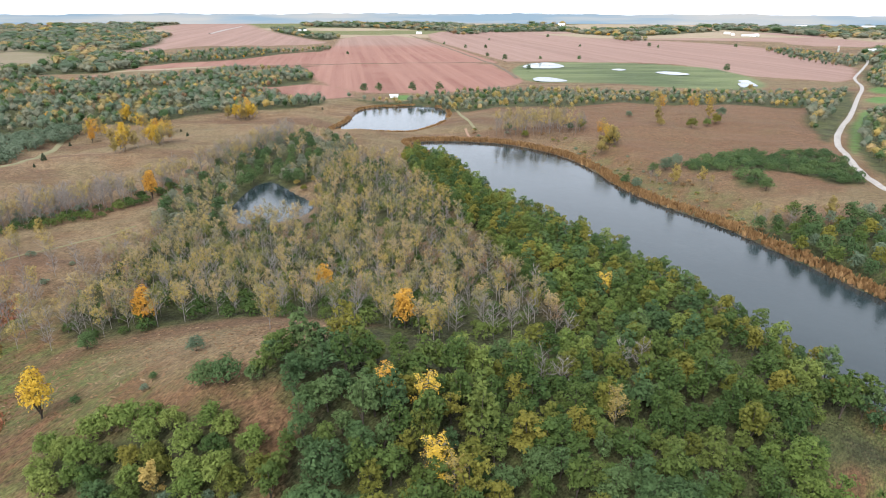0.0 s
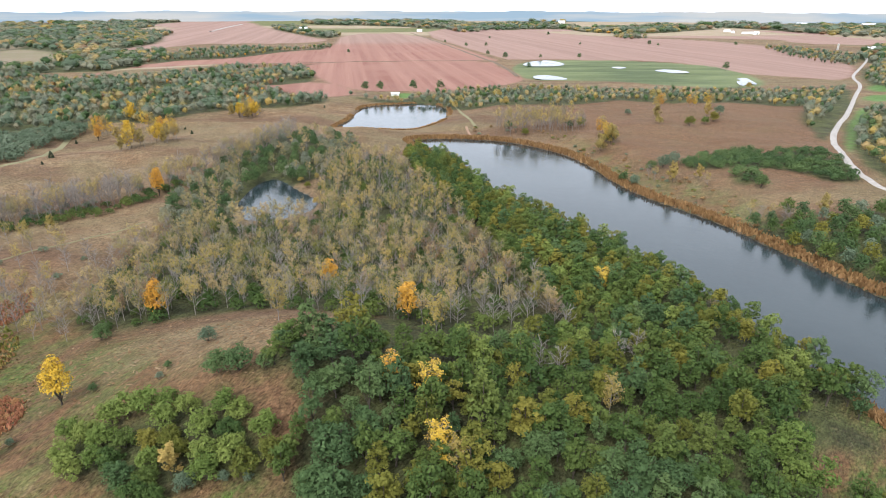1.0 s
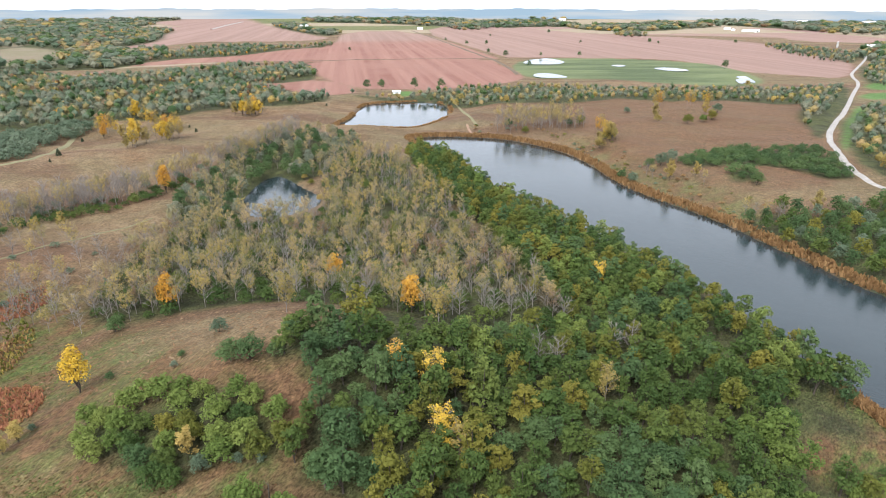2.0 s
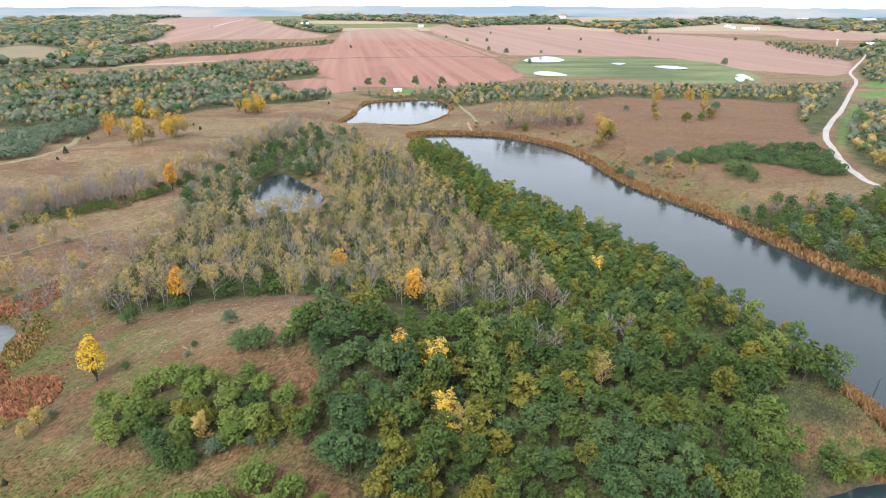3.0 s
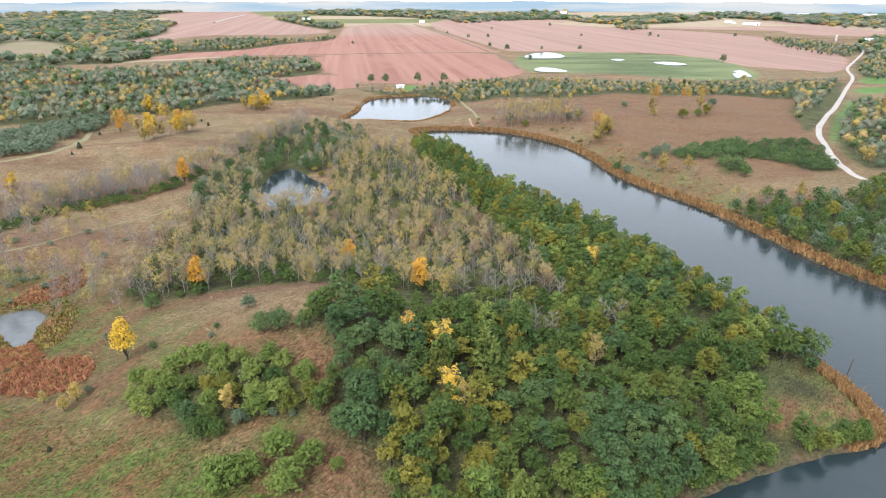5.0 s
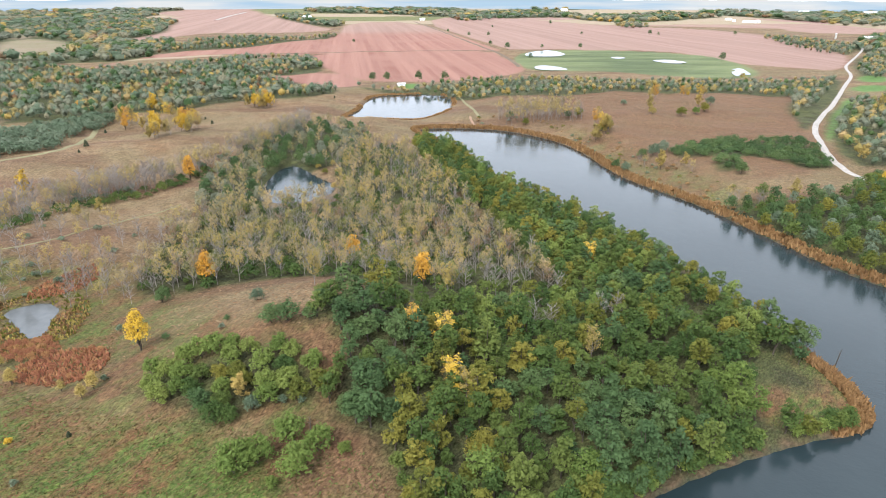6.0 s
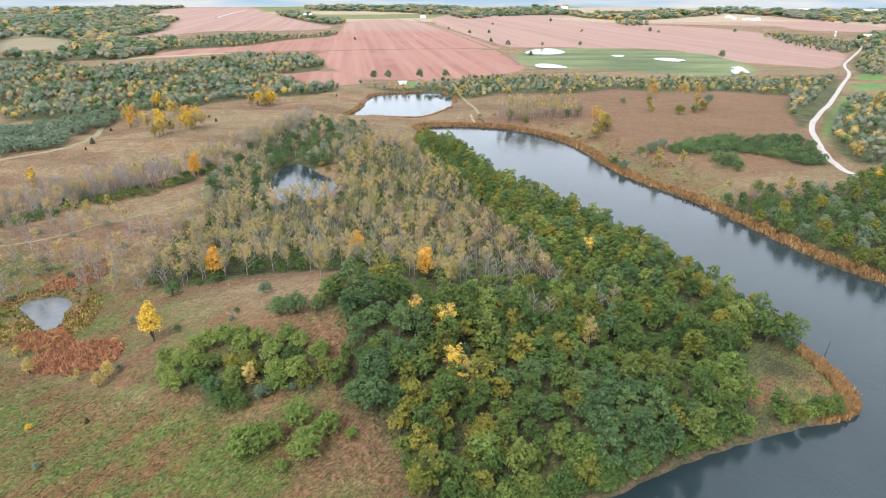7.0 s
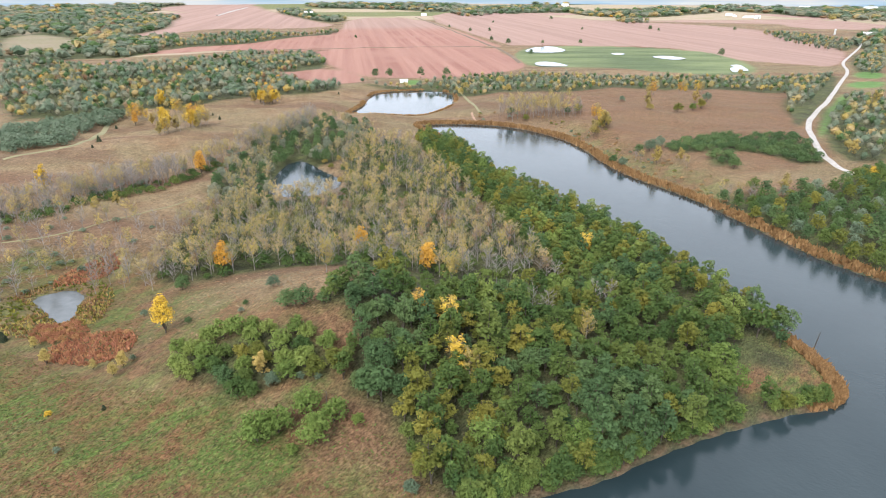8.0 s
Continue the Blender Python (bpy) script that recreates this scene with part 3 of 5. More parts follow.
rows, cols = X.shape
index = np.arange(rows * cols).reshape(rows, cols)
quads = np.stack([index[:-1, :-1], index[:-1, 1:], index[1:, 1:], index[1:, :-1]], -1).reshape(-1, 4)
ground = new("ground", sheet("ground", np.stack([X, Y, Z], -1).reshape(-1, 3), quads, GROUND, {k: v.ravel() for k, v in layers.items()}, True))
tagged(ground, "rolling russet prairie with green meadow, woodland floor and ploughed pink fields", "ground", kind="structure")

WATER_LABELS = ["long narrow grey lake with wooded banks", "small marsh pond ringed by red reeds", "dark pond among leafless trees", "grey pond below the ploughed field"]
LAKE_SHEET = [(-110, -170), (300, -170), (300, 110), (150, 150), (125, 250), (100, 380), (30, 402), (-32, 396), (-14, 340), (40, 200), (70, 110), (60, 76), (-30, 40)]
for k, outline in enumerate(WATERS + WETLAND_PONDS):
    # the sheets pass under their banks; the wetland's shallow ponds lie brim-full on flat pasture
    shape, z = (LAKE_SHEET if k == 0 else outline + unit(outline - outline.mean(0)) * 2.5), 0.0
    if k > 3:
        shape, z = outline, float(land(outline[:, 0], outline[:, 1]).max()) + 0.3
    bm = bmesh.new()
    bm.faces.new([bm.verts.new((x, y, z)) for x, y in shape])
    bm.normal_update()
    mesh = bpy.data.meshes.new("water")
    bm.to_mesh(mesh)
    bm.free()
    mesh.materials.append(PALE_POND if k == 1 else WATER)
    tagged(new("water", mesh), WATER_LABELS[k] if k < 4 else "bright shallow wetland pond in green pasture", "water", kind="structure")


def ribbon(name, line, width, lift, material, label, category):
    """A way laid over the ground along a plan line."""
    p = rounded(line, 3, False)
    d = np.gradient(p, axis=0)
    side = unit(np.stack([-d[:, 1], d[:, 0]], -1))
    across = np.linspace(-0.5, 0.5, 5) * width
    pts = p[:, None, :] + side[:, None, :] * across[None, :, None]
    z = land(p[:, 0], p[:, 1])[:, None] + lift + 0.12 * (1 - (across / width * 2) ** 2)[None, :]
    z = np.maximum(z, land(pts[..., 0], pts[..., 1]) + lift)
    z[:, 0] -= lift + 0.4
    z[:, -1] -= lift + 0.4
    n, m = z.shape
    i = np.arange(n * m).reshape(n, m)
    f = np.stack([i[:-1, 1:], i[:-1, :-1], i[1:, :-1], i[1:, 1:]], -1).reshape(-1, 4)
    return tagged(new(name, sheet(name, np.concatenate([pts, z[..., None]], -1).reshape(-1, 3), f, material, None, True)), label, category, kind="structure")


def distance_backdrop():
    """The hazy last woods and fields, a plain pale band at the end of the land."""
    n = Nodes("glowing_haze_distance")
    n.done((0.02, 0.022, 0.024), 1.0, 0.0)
    # the haze is painted on: pale blue tones that glow by themselves
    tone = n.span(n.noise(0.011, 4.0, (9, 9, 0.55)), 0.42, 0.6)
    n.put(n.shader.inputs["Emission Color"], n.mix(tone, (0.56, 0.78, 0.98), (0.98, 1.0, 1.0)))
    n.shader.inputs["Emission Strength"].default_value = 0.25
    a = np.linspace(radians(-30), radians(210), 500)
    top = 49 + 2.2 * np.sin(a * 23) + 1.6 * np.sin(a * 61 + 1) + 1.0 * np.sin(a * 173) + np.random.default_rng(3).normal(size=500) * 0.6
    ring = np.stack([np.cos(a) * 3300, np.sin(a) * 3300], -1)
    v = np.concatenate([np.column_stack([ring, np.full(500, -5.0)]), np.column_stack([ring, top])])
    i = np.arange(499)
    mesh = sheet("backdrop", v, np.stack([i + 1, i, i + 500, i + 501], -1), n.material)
    tagged(new("backdrop", mesh), "woods and fields in painted pale blue haze on the far horizon", "backdrop", kind="structure")


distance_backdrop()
ribbon("road", PLAN["road"], 4.4, 0.35, GRAVEL, "winding pale gravel country road", "road")
ribbon("road", PLAN["road_far"], 8.0, 1.5, GRAVEL, "far straight pale gravel road", "road")
ribbon("field_strip", PLAN["field_line_a"], 5.0, 0.4, STRIP, "dark grass strip between ploughed fields", "field strip")
ribbon("field_strip", PLAN["field_line_b"], 7.0, 0.4, STRIP, "weedy olive strip along a field's edge", "field strip")
ribbon("trail", PLAN["trail_w"], 5.0, 0.12, TRAIL, "mown green trail through russet prairie", "trail")
ribbon("trail", PLAN["trail_w2"], 1.2, 0.06, TRAIL, "mown green trail below leafless poplars", "trail")
ribbon("trail", PLAN["ramp"], 2.6, 0.06, DIRT, "bare pinkish soil ramp down to the lake", "trail")
ribbon("trail", PLAN["track_n"], 3.0, 0.2, TRAIL, "pale two-wheel track to the lake", "trail")


# ---------------------------------------------------------------- trees and shrubs
def tubes(segments, sides):
    """Tapered limbs: rows of start, end, radius at start and end."""
    a, b = np.array([s[0] for s in segments], float), np.array([s[1] for s in segments], float)
    r0, r1 = np.array([s[2] for s in segments]), np.array([s[3] for s in segments])
    axis = unit(b - a)
    ref = np.where(np.abs(axis[:, 2:3]) < 0.9, np.array([[0, 0, 1.0]]), np.array([[1.0, 0, 0]]))
    u = unit(np.cross(axis, ref))
    w = np.cross(axis, u)
    turn = np.arange(sides) * 2 * np.pi / sides
    rim = u[:, None] * np.cos(turn)[None, :, None] + w[:, None] * np.sin(turn)[None, :, None]
    v = np.stack([a[:, None] + rim * r0[:, None, None], b[:, None] + rim * r1[:, None, None]], 1)
    base = (np.arange(len(a)) * 2 * sides)[:, None]
    i, j = np.arange(sides), (np.arange(sides) + 1) % sides
    f = np.stack([base + i, base + j, base + sides + j, base + sides + i], -1).reshape(-1, 4)
    return v.reshape(-1, 3), f


def leaves(rng, centre, outward, size, spread=0.8):
    """Leaf clumps: one three-cornered spray at each place, facing more or less outward. Corners and a tint for each."""
    n = len(centre)
    normal = unit(outward + spread * rng.normal(size=(n, 3)) * 0.36 + np.array([0, 0, 0.3]))
    u = unit(np.cross(normal, rng.normal(size=(n, 3))))
    w = np.cross(normal, u)
    a = size * rng.uniform(0.6, 1.35, (n, 1))
    b = a * rng.uniform(0.5, 0.85, (n, 1))
    sag = normal * a * rng.uniform(0.0, 0.4, (n, 1))
    v = np.stack([centre - u * a - sag, centre + u * a * 0.7 - w * b, centre + u * a * 0.7 + w * b], 1)
    return v.reshape(-1, 3), np.repeat(rng.uniform(0, 1, n), 3)


def lobed(rng, lobes, count, size, low=-0.35):
    """Leaves over the lobes of a crown; near trees carry tufts of leaves on each lobe."""
    c, r = np.array([l[0] for l in lobes]), np.array([l[1] for l in lobes])

    def around(number):
        pick = rng.choice(len(c), number, p=r ** 2 / (r ** 2).sum())
        d = unit(rng.normal(size=(number, 3)) * np.array([1, 1, 0.9]) + np.array([0, 0, 0.3]))
        d[:, 2] = np.where(d[:, 2] < low, -d[:, 2], d[:, 2])
        return pick, d

    shell = []
    if count >= 1450:
        core = count // 5
        pick, d = around(core)
        shell.append(leaves(rng, c[pick] + d * r[pick][:, None] * rng.uniform(0.62, 0.8, (core, 1)), d, size * 1.75, 0.4))
        pick, d = around(count // 22)
        c, r = c[pick] + d * r[pick][:, None] * rng.uniform(0.72, 1.02, (len(pick), 1)), r[pick] * rng.uniform(0.26, 0.46, len(pick))
        low, count = -0.1, count - core
    pick, d = around(count)
    shell.append(leaves(rng, c[pick] + d * r[pick][:, None] * rng.uniform(0.82, 1.1, (count, 1)), d, size, 0.7 if size < 0.6 else 0.35))
    return np.concatenate([a for a, b in shell]), np.concatenate([b for a, b in shell])


def broadleaf(seed, tall, wide, count, size, trunk=0.3, lobes=11, limbs=5):
    """A round-crowned tree: limbs that fork to lobes of leaf clumps set over a dome."""
    rng = np.random.default_rng(seed)
    made, wood = [], [((0, 0, -0.6), (0.1, 0.05, tall * trunk), 0.022 * tall, 0.017 * tall)]
    fork = np.array([0.1, 0.05, tall * trunk])
    high = tall * (1 - trunk)
    drift = rng.uniform(-0.12, 0.12, 2) * wide
    for k in range(lobes):
        a = k * 2.4 + rng.uniform(-0.4, 0.4)
        up = 1 - 1.5 * (k + 0.5) / lobes
        out = math.sqrt(1 - up * up) * wide * rng.uniform(0.42, 0.72)
        c = np.array([math.cos(a) * out + drift[0] * up, math.sin(a) * out + drift[1] * up, tall * trunk + high * (0.42 + 0.46 * up * rng.uniform(0.62, 0.98))])
        r = wide * rng.uniform(0.3, 0.48) * (1.12 - 0.3 * up)
        made.append((c, r))
        if limbs < 5 or k % 3:
            continue
        wood.append((fork, c, 0.011 * tall, 0.004 * tall))
        wood.append((c, c + np.array([math.cos(a) * r * 0.8, math.sin(a) * r * 0.8, r * 0.6]), 0.004 * tall, 0.002 * tall))
    return tubes(wood, limbs), lobed(rng, made, count, size)


def far_tree(seed, tall, wide, fringe, size, lobes=7):
    """A tree for far woods: a lumpy inner crown under a cover of leaf clumps."""
    rng = np.random.default_rng(seed)
    mid = np.array([0, 0, tall * 0.5])
    c = unit(rng.normal(size=(lobes, 3)) + np.array([0, 0, 0.45])) * np.array([wide, wide, tall * 0.5]) * rng.uniform(0.4, 0.66, (lobes, 1))
    r = wide * rng.uniform(0.36, 0.52, lobes)

    def reach(d):
        along = d @ c.T
        gap = np.maximum(r ** 2 - ((c ** 2).sum(1) - along ** 2), 0)
        return np.maximum((along + np.sqrt(gap)).max(1), 0.45 * wide)

    bm = bmesh.new()
    bmesh.ops.create_icosphere(bm, subdivisions=1, radius=1.0)
    d = np.array([v.co for v in bm.verts])
    corners = np.array([[v.index for v in f.verts] for f in bm.faces])
    bm.free()
    d = unit(d + rng.normal(size=d.shape) * 0.06)
    hull = mid + d * (reach(d) * rng.uniform(0.68, 0.92, len(d)))[:, None]
    hull[:, 2] = np.maximum(hull[:, 2], tall * 0.08)
    corners = corners[hull[corners][:, :, 2].max(1) > tall * 0.16]
    tone = rng.uniform(0, 1, len(d))
    e = unit(rng.normal(size=(fringe, 3)) + np.array([0, 0, 0.5]))
    lv, lt = leaves(rng, mid + e * (reach(e) * rng.uniform(0.78, 1.1, fringe))[:, None], e, size, 0.6)
    crown = (np.concatenate([hull[corners].reshape(-1, 3), lv]), np.concatenate([tone[corners].ravel(), lt]))
    return tubes([((0, 0, -0.6), (0, 0, tall * 0.4), 0.02 * tall, 0.014 * tall)], 3), crown


def slips(rng, a, b, r):
    """Fine twigs: slim tapered slips of wood from a to b."""
    side = unit(np.cross(b - a, rng.normal(size=a.shape))) * r
    v = np.stack([a - side, a + side, b + side * 0.35, b - side * 0.35], 1)
    return v.reshape(-1, 3), np.arange(len(a) * 4).reshape(-1, 4)


def poplar(seed, tall, wide, branches, fine, count, size, crown_from=0.3, low=0.2):
    """A slender tree: a vase of steep pale branches, a haze of fine twigs and thin leaves towards the tips."""
    rng = np.random.default_rng(seed)
    lean = rng.uniform(-0.03, 0.03, 2) * tall
    top = np.array([lean[0], lean[1], tall])
    wood = [((0, 0, -0.6), top * 0.5, 0.012 * tall, 0.008 * tall), (top * 0.5, top, 0.008 * tall, 0.002 * tall)]
    start, tip, tall_of = [], [], []
    for k in range(branches):
        f = low + (0.9 - low) * (k + rng.uniform(0, 1)) / branches
        a = k * 2.4 + rng.uniform(-0.5, 0.5)
        length = tall * (0.36 - 0.2 * f) * rng.uniform(0.8, 1.25)
        p = top * f
        d = unit(np.array([math.cos(a) * wide, math.sin(a) * wide, 2.6 * rng.uniform(0.6, 1.2)]))
        wood.append((p, p + d * length, 0.0065 * tall, 0.0022 * tall))
        g = p + d * length * rng.uniform(0.2, 1.0, (fine, 1))
        e = unit(d + rng.normal(size=(fine, 3)) * 0.5 + np.array([0, 0, 0.35]))
        start.append(g)
        tip.append(g + e * length * rng.uniform(0.25, 0.6, (fine, 1)))
        tall_of.append(np.full(fine, f))
    start, tip, tall_of = np.concatenate(start), np.concatenate(tip), np.concatenate(tall_of)
    tv, tf = tubes(wood, 3)
    sv, sf = slips(rng, start, tip, 0.0026 * tall)
    trunk = (np.concatenate([tv, sv]), np.concatenate([tf, sf + len(tv)]))
    if not count:
        return trunk, None
    ends = (start * 0.3 + tip * 0.7)[tall_of > crown_from]
    spot = ends[rng.integers(0, len(ends), count)] + rng.normal(size=(count, 3)) * 0.03 * tall
    out = unit(spot - np.array([lean[0] * 0.6, lean[1] * 0.6, tall * 0.55]))
    return trunk, leaves(rng, spot, out, size, 1.2)


def cedar(seed, tall, wide, count, size):
    rng = np.random.default_rng(seed)
    z = rng.uniform(0.02, 1.0, count) ** 1.2
    a = rng.uniform(0, 2 * np.pi, count)
    r = wide * (1 - z) ** 0.6 * rng.uniform(0.75, 1.1, count)
    c = np.stack([np.cos(a) * r, np.sin(a) * r, z * tall], -1)
    d = np.stack([np.cos(a), np.sin(a), 0.5 + 0 * a], -1)
    return tubes([((0, 0, -0.4), (0, 0, tall * 0.9), 0.1, 0.03)], 5), leaves(rng, c, d, size, 0.7)


def leaf_faces(n):
    return np.arange(n).reshape(-1, 3)


SHAPES = {
    "wood": [broadleaf(10 + k, 8.4 + 0.4 * k, 2.3 + 0.1 * k, 1500, 0.19, 0.12, 12) for k in range(6)],
    "broad": [broadleaf(160 + k, 9.0, 4.0, 2900, 0.2, 0.1, 22) for k in range(3)],
    "wood_far": [broadleaf(30 + k, 9.0, 2.45, 600, 0.31, 0.1, 11, 4) for k in range(6)],
    "bank": [broadleaf(40 + k, 9.2, 3.2, 520, 0.4, 0.1, 14, 4) for k in range(6)],
    "shrub": [broadleaf(50 + k, 5.6, 2.9, 1900, 0.17, 0.03, 15) for k in range(5)],
    "shrub_far": [broadleaf(60 + k, 5.0, 3.6, 300, 0.46, 0.03, 10, 4) for k in range(4)],
    "poplar": [poplar(70 + k, 10.5, 2.1, 14, 14, 600, 0.18, 0.4) for k in range(6)],
    "poplar_far": [poplar(80 + k, 10.5, 2.1, 10, 11, 400, 0.235, 0.4) for k in range(5)],
    "full_poplar": [poplar(90 + k, 10.0, 2.0, 14, 8, 1500, 0.29, 0.0, 0.1) for k in range(4)],
    "thin_poplar": [poplar(170 + k, 10.0, 2.4, 16, 14, 1150, 0.2, 0.0, 0.15) for k in range(4)],
    "oval": [broadleaf(150 + k, 9.5, 2.3, 1400, 0.23, 0.06, 24) for k in range(3)],
    "bare": [poplar(100 + k, 10.5, 2.3, 15, 17, 0, 0.0) for k in range(5)],
    "bare_far": [poplar(110 + k, 10.5, 2.3, 11, 12, 0, 0.0) for k in range(4)],
    "distant": [far_tree(120 + k, 8.2, 3.6, 95, 0.5, 9) for k in range(8)],
    "clump": [far_tree(140 + k, 8.6, 6.2, 75, 0.95, 11) for k in range(8)],
    "cedar": [cedar(130 + k, 3.6, 1.5, 520, 0.26) for k in range(3)],
}
MADE = {}


def plant(name, shape, k, leaf, wood, x, y, scale, turn, label, category, group="", sink=0.0, squash=1.0):
    """One tree or shrub as a thing of its own; alike ones share their meshes."""
    key = (name, shape, k, leaf, wood.name, label)
    m = pose(x, y, level(x, y) - sink, 0, 0, turn) @ Matrix.Diagonal((scale, scale, scale * squash, 1))
    if key in MADE:
        return copy_thing(MADE[key], m @ Matrix.Diagonal((*(1 / s for s in MADE[key].scale), 1)))
    (tv, tf), crown = SHAPES[shape][k % len(SHAPES[shape])]
    root = tagged(new(name), label, category, group)
    ob = new("trunk", sheet("trunk", tv, tf, wood, None, True))
    ob.parent = root
    if crown is not None:
        ob = new("crown", sheet("crown", crown[0], leaf_faces(len(crown[0])), LEAF[leaf], {"tint": crown[1], "tree": np.zeros(len(crown[1]))}))
        ob.parent = root
    root.matrix_basis = m
    MADE[key] = root
    return root


def thicket(name, spots, shape, leaf, wood, label, category, rng, low=0.8, high=1.2, squash=1.0):
    """Many trees that nobody could count, in one mesh."""
    if not len(spots):
        return None
    z = land(spots[:, 0], spots[:, 1])
    vs, fs, tint, tree, slot, start = [], [], [], [], [], 0
    for i, (x, y) in enumerate(spots):
        (tv, tf), crown = SHAPES[shape][rng.integers(len(SHAPES[shape]))]
        s, a, own = rng.uniform(low, high), rng.uniform(0, 2 * np.pi), rng.uniform()
        r = np.array([[math.cos(a) * s, math.sin(a) * s, 0], [-math.sin(a) * s, math.cos(a) * s, 0], [0, 0, s * squash]])
        pieces = [(tv, np.concatenate([tf[:, :3], tf[:, [0, 2, 3]]]), np.zeros(len(tv)), 0)]
        if crown is not None:
            pieces.append((crown[0], leaf_faces(len(crown[0])), crown[1], 1))
        for v, f, t, which in pieces:
            vs.append(v @ r + np.array([x, y, z[i]]))
            fs.append(f + start)
            tint.append(t)
            tree.append(np.full(len(v), own))
            slot.append(np.full(len(f), which))
            start += len(v)
    mesh = sheet(name, np.concatenate(vs), np.concatenate(fs), [wood, LEAF[leaf]], {"tint": np.concatenate(tint), "tree": np.concatenate(tree)}, False, np.concatenate(slot))
    return tagged(new(name, mesh), label, category, kind="stuff")


def scatter(outline, gap, rng, keep_off=1.0, tries=14, extra=None):
    """Places within an outline that keep a distance from one another and from water."""
    p = rounded(outline, 1)
    lo, hi = p.min(0), p.max(0)
    n = int((hi - lo).prod() / gap ** 2 * tries / 4) + 20
    c = rng.uniform(lo, hi, (n, 2))
    c = c[outside(c[:, 0], c[:, 1], p) < 0]
    for w in WATERS:
        c = c[outside(c[:, 0], c[:, 1], w) > keep_off]
    cells, out = {}, []
    for x, y in c:
        i, j = int(x // gap), int(y // gap)
        if all((x - a) ** 2 + (y - b) ** 2 >= gap * gap for di in (-1, 0, 1) for dj in (-1, 0, 1) for a, b in cells.get((i + di, j + dj), ())):
            cells.setdefault((i, j), []).append((x, y))
            out.append((x, y))
    return np.array(out).reshape(-1, 2)


def off(spots, places, gap):
    for x, y in places:
        spots = spots[np.hypot(spots[:, 0] - x, spots[:, 1] - y) > gap]
    return spots


def along_shore(water, near, far, count, rng, where, lo=None, hi=None):
    lo, hi = (water.min(0) - far, water.max(0) + far) if lo is None else (lo, hi)
    c = rng.uniform(lo, hi, (count, 2))
    d = outside(c[:, 0], c[:, 1], water)
    return c[(d > near) & (d < far) & where(c[:, 0], c[:, 1])]


rng = np.random.default_rng(5)
LONE = PLAN["orange_in_wood"] + PLAN["yellow_in_wood"] + PLAN["dark_trees"] + PLAN["bare_trees"]
LONE_BROAD = PLAN["big_trees"]

# the green wood on the spit
spots = scatter(PLAN["green_wood"], 3.0, rng, 0.4)
for gap_area in ("clear_e", "clear_n"):
    spots = spots[outside(spots[:, 0], spots[:, 1], np.array(PLAN[gap_area], float)) > 0.5]
more = scatter(PLAN["point_wood"], 3.0, rng, 0.6)
spots = np.concatenate([off(spots, more, 2.6), more])
spots = off(off(spots, LONE, 2.0), LONE_BROAD, 3.6)
spots = spots[np.argsort(spots[:, 1])]
near, rest = spots[:265], spots[265:]
GREEN_LABELS = {"lime": "yellowing green leafy tree in dense wood", "green": "round-crowned green tree in dense wood", "deep": "blue-green leafy tree in dense wood", "bright": "fresh green leafy tree by the shore"}
for i, (x, y) in enumerate(near):
    patch = math.sin(x * 0.11 + 1.0) + math.sin(y * 0.13 + x * 0.05) + rng.uniform(-1.2, 1.2)
    leaf = "deep" if patch < -1.0 else "bright" if patch > 2.15 else "lime" if rng.uniform() < (0.5 if abs(x + 2) < 9 and 50 < y < 95 else 0.13) else "green"
    s = rng.uniform(0.62, 1.0) + 0.5 * rng.uniform() ** 3
    plant("tree", "wood", i, leaf, BARK, x, y, s, rng.uniform(0, 360), GREEN_LABELS[leaf], "tree", "trees of the green wood", 0.2, rng.uniform(0.7, 1.2))
for k, (x, y) in enumerate(PLAN["big_trees"]):
    leaf = ("deep", "deep", "deep", "bright", "green", "lime", "green", "deep", "green")[k]
    plant("tree", "broad", k, leaf, BARK, x, y, (1.05, 0.8, 1.0, 1.05, 0.8, 0.85, 0.8, 0.85, 0.75)[k], 41 * k, "broad spreading %s tree standing over the wood" % {"deep": "blue-green", "bright": "fresh green", "green": "green", "lime": "yellowing"}[leaf], "tree", "broad trees of the wood", 0.3, 0.95)
pick = rng.uniform(size=len(rest))
FINE_TO = 122
for lo, hi, leaf, what in ((0.0, 0.45, "green", "dense green broadleaf wood along the lake"), (0.45, 0.6, "deep", "blue-green trees in the wood along the lake"), (0.6, 0.72, "bright", "fresh green trees in the wood along the lake"), (0.72, 1.0, "lime", "yellowing trees in the wood along the lake")):
    for shape, far in (("wood", rest[:, 1] < FINE_TO), ("wood_far", rest[:, 1] >= FINE_TO)):
        thicket("woodland", rest[(pick >= lo) & (pick < hi) & far], shape, leaf, BARK, what, "woodland", rng, 0.65, 1.2, 1.0)

# low growth at the water's edge below the wood
spots = along_shore(LAKE, 0.5, 4.5, 2600, rng, lambda x, y: y < 50 + 0.36 * x, (2, 42), (85, 82))
spots = spots[:: max(1, len(spots) // 110)]
thicket("shore_shrubs", spots[::2], "bank", "green", BARK, "leafy green shrubs at the water's edge", "shrubs", rng, 0.35, 0.7)
thicket("shore_shrubs", spots[1::2], "bank", "bright", BARK, "fresh green shrubs at the water's edge", "shrubs", rng, 0.28, 0.5)

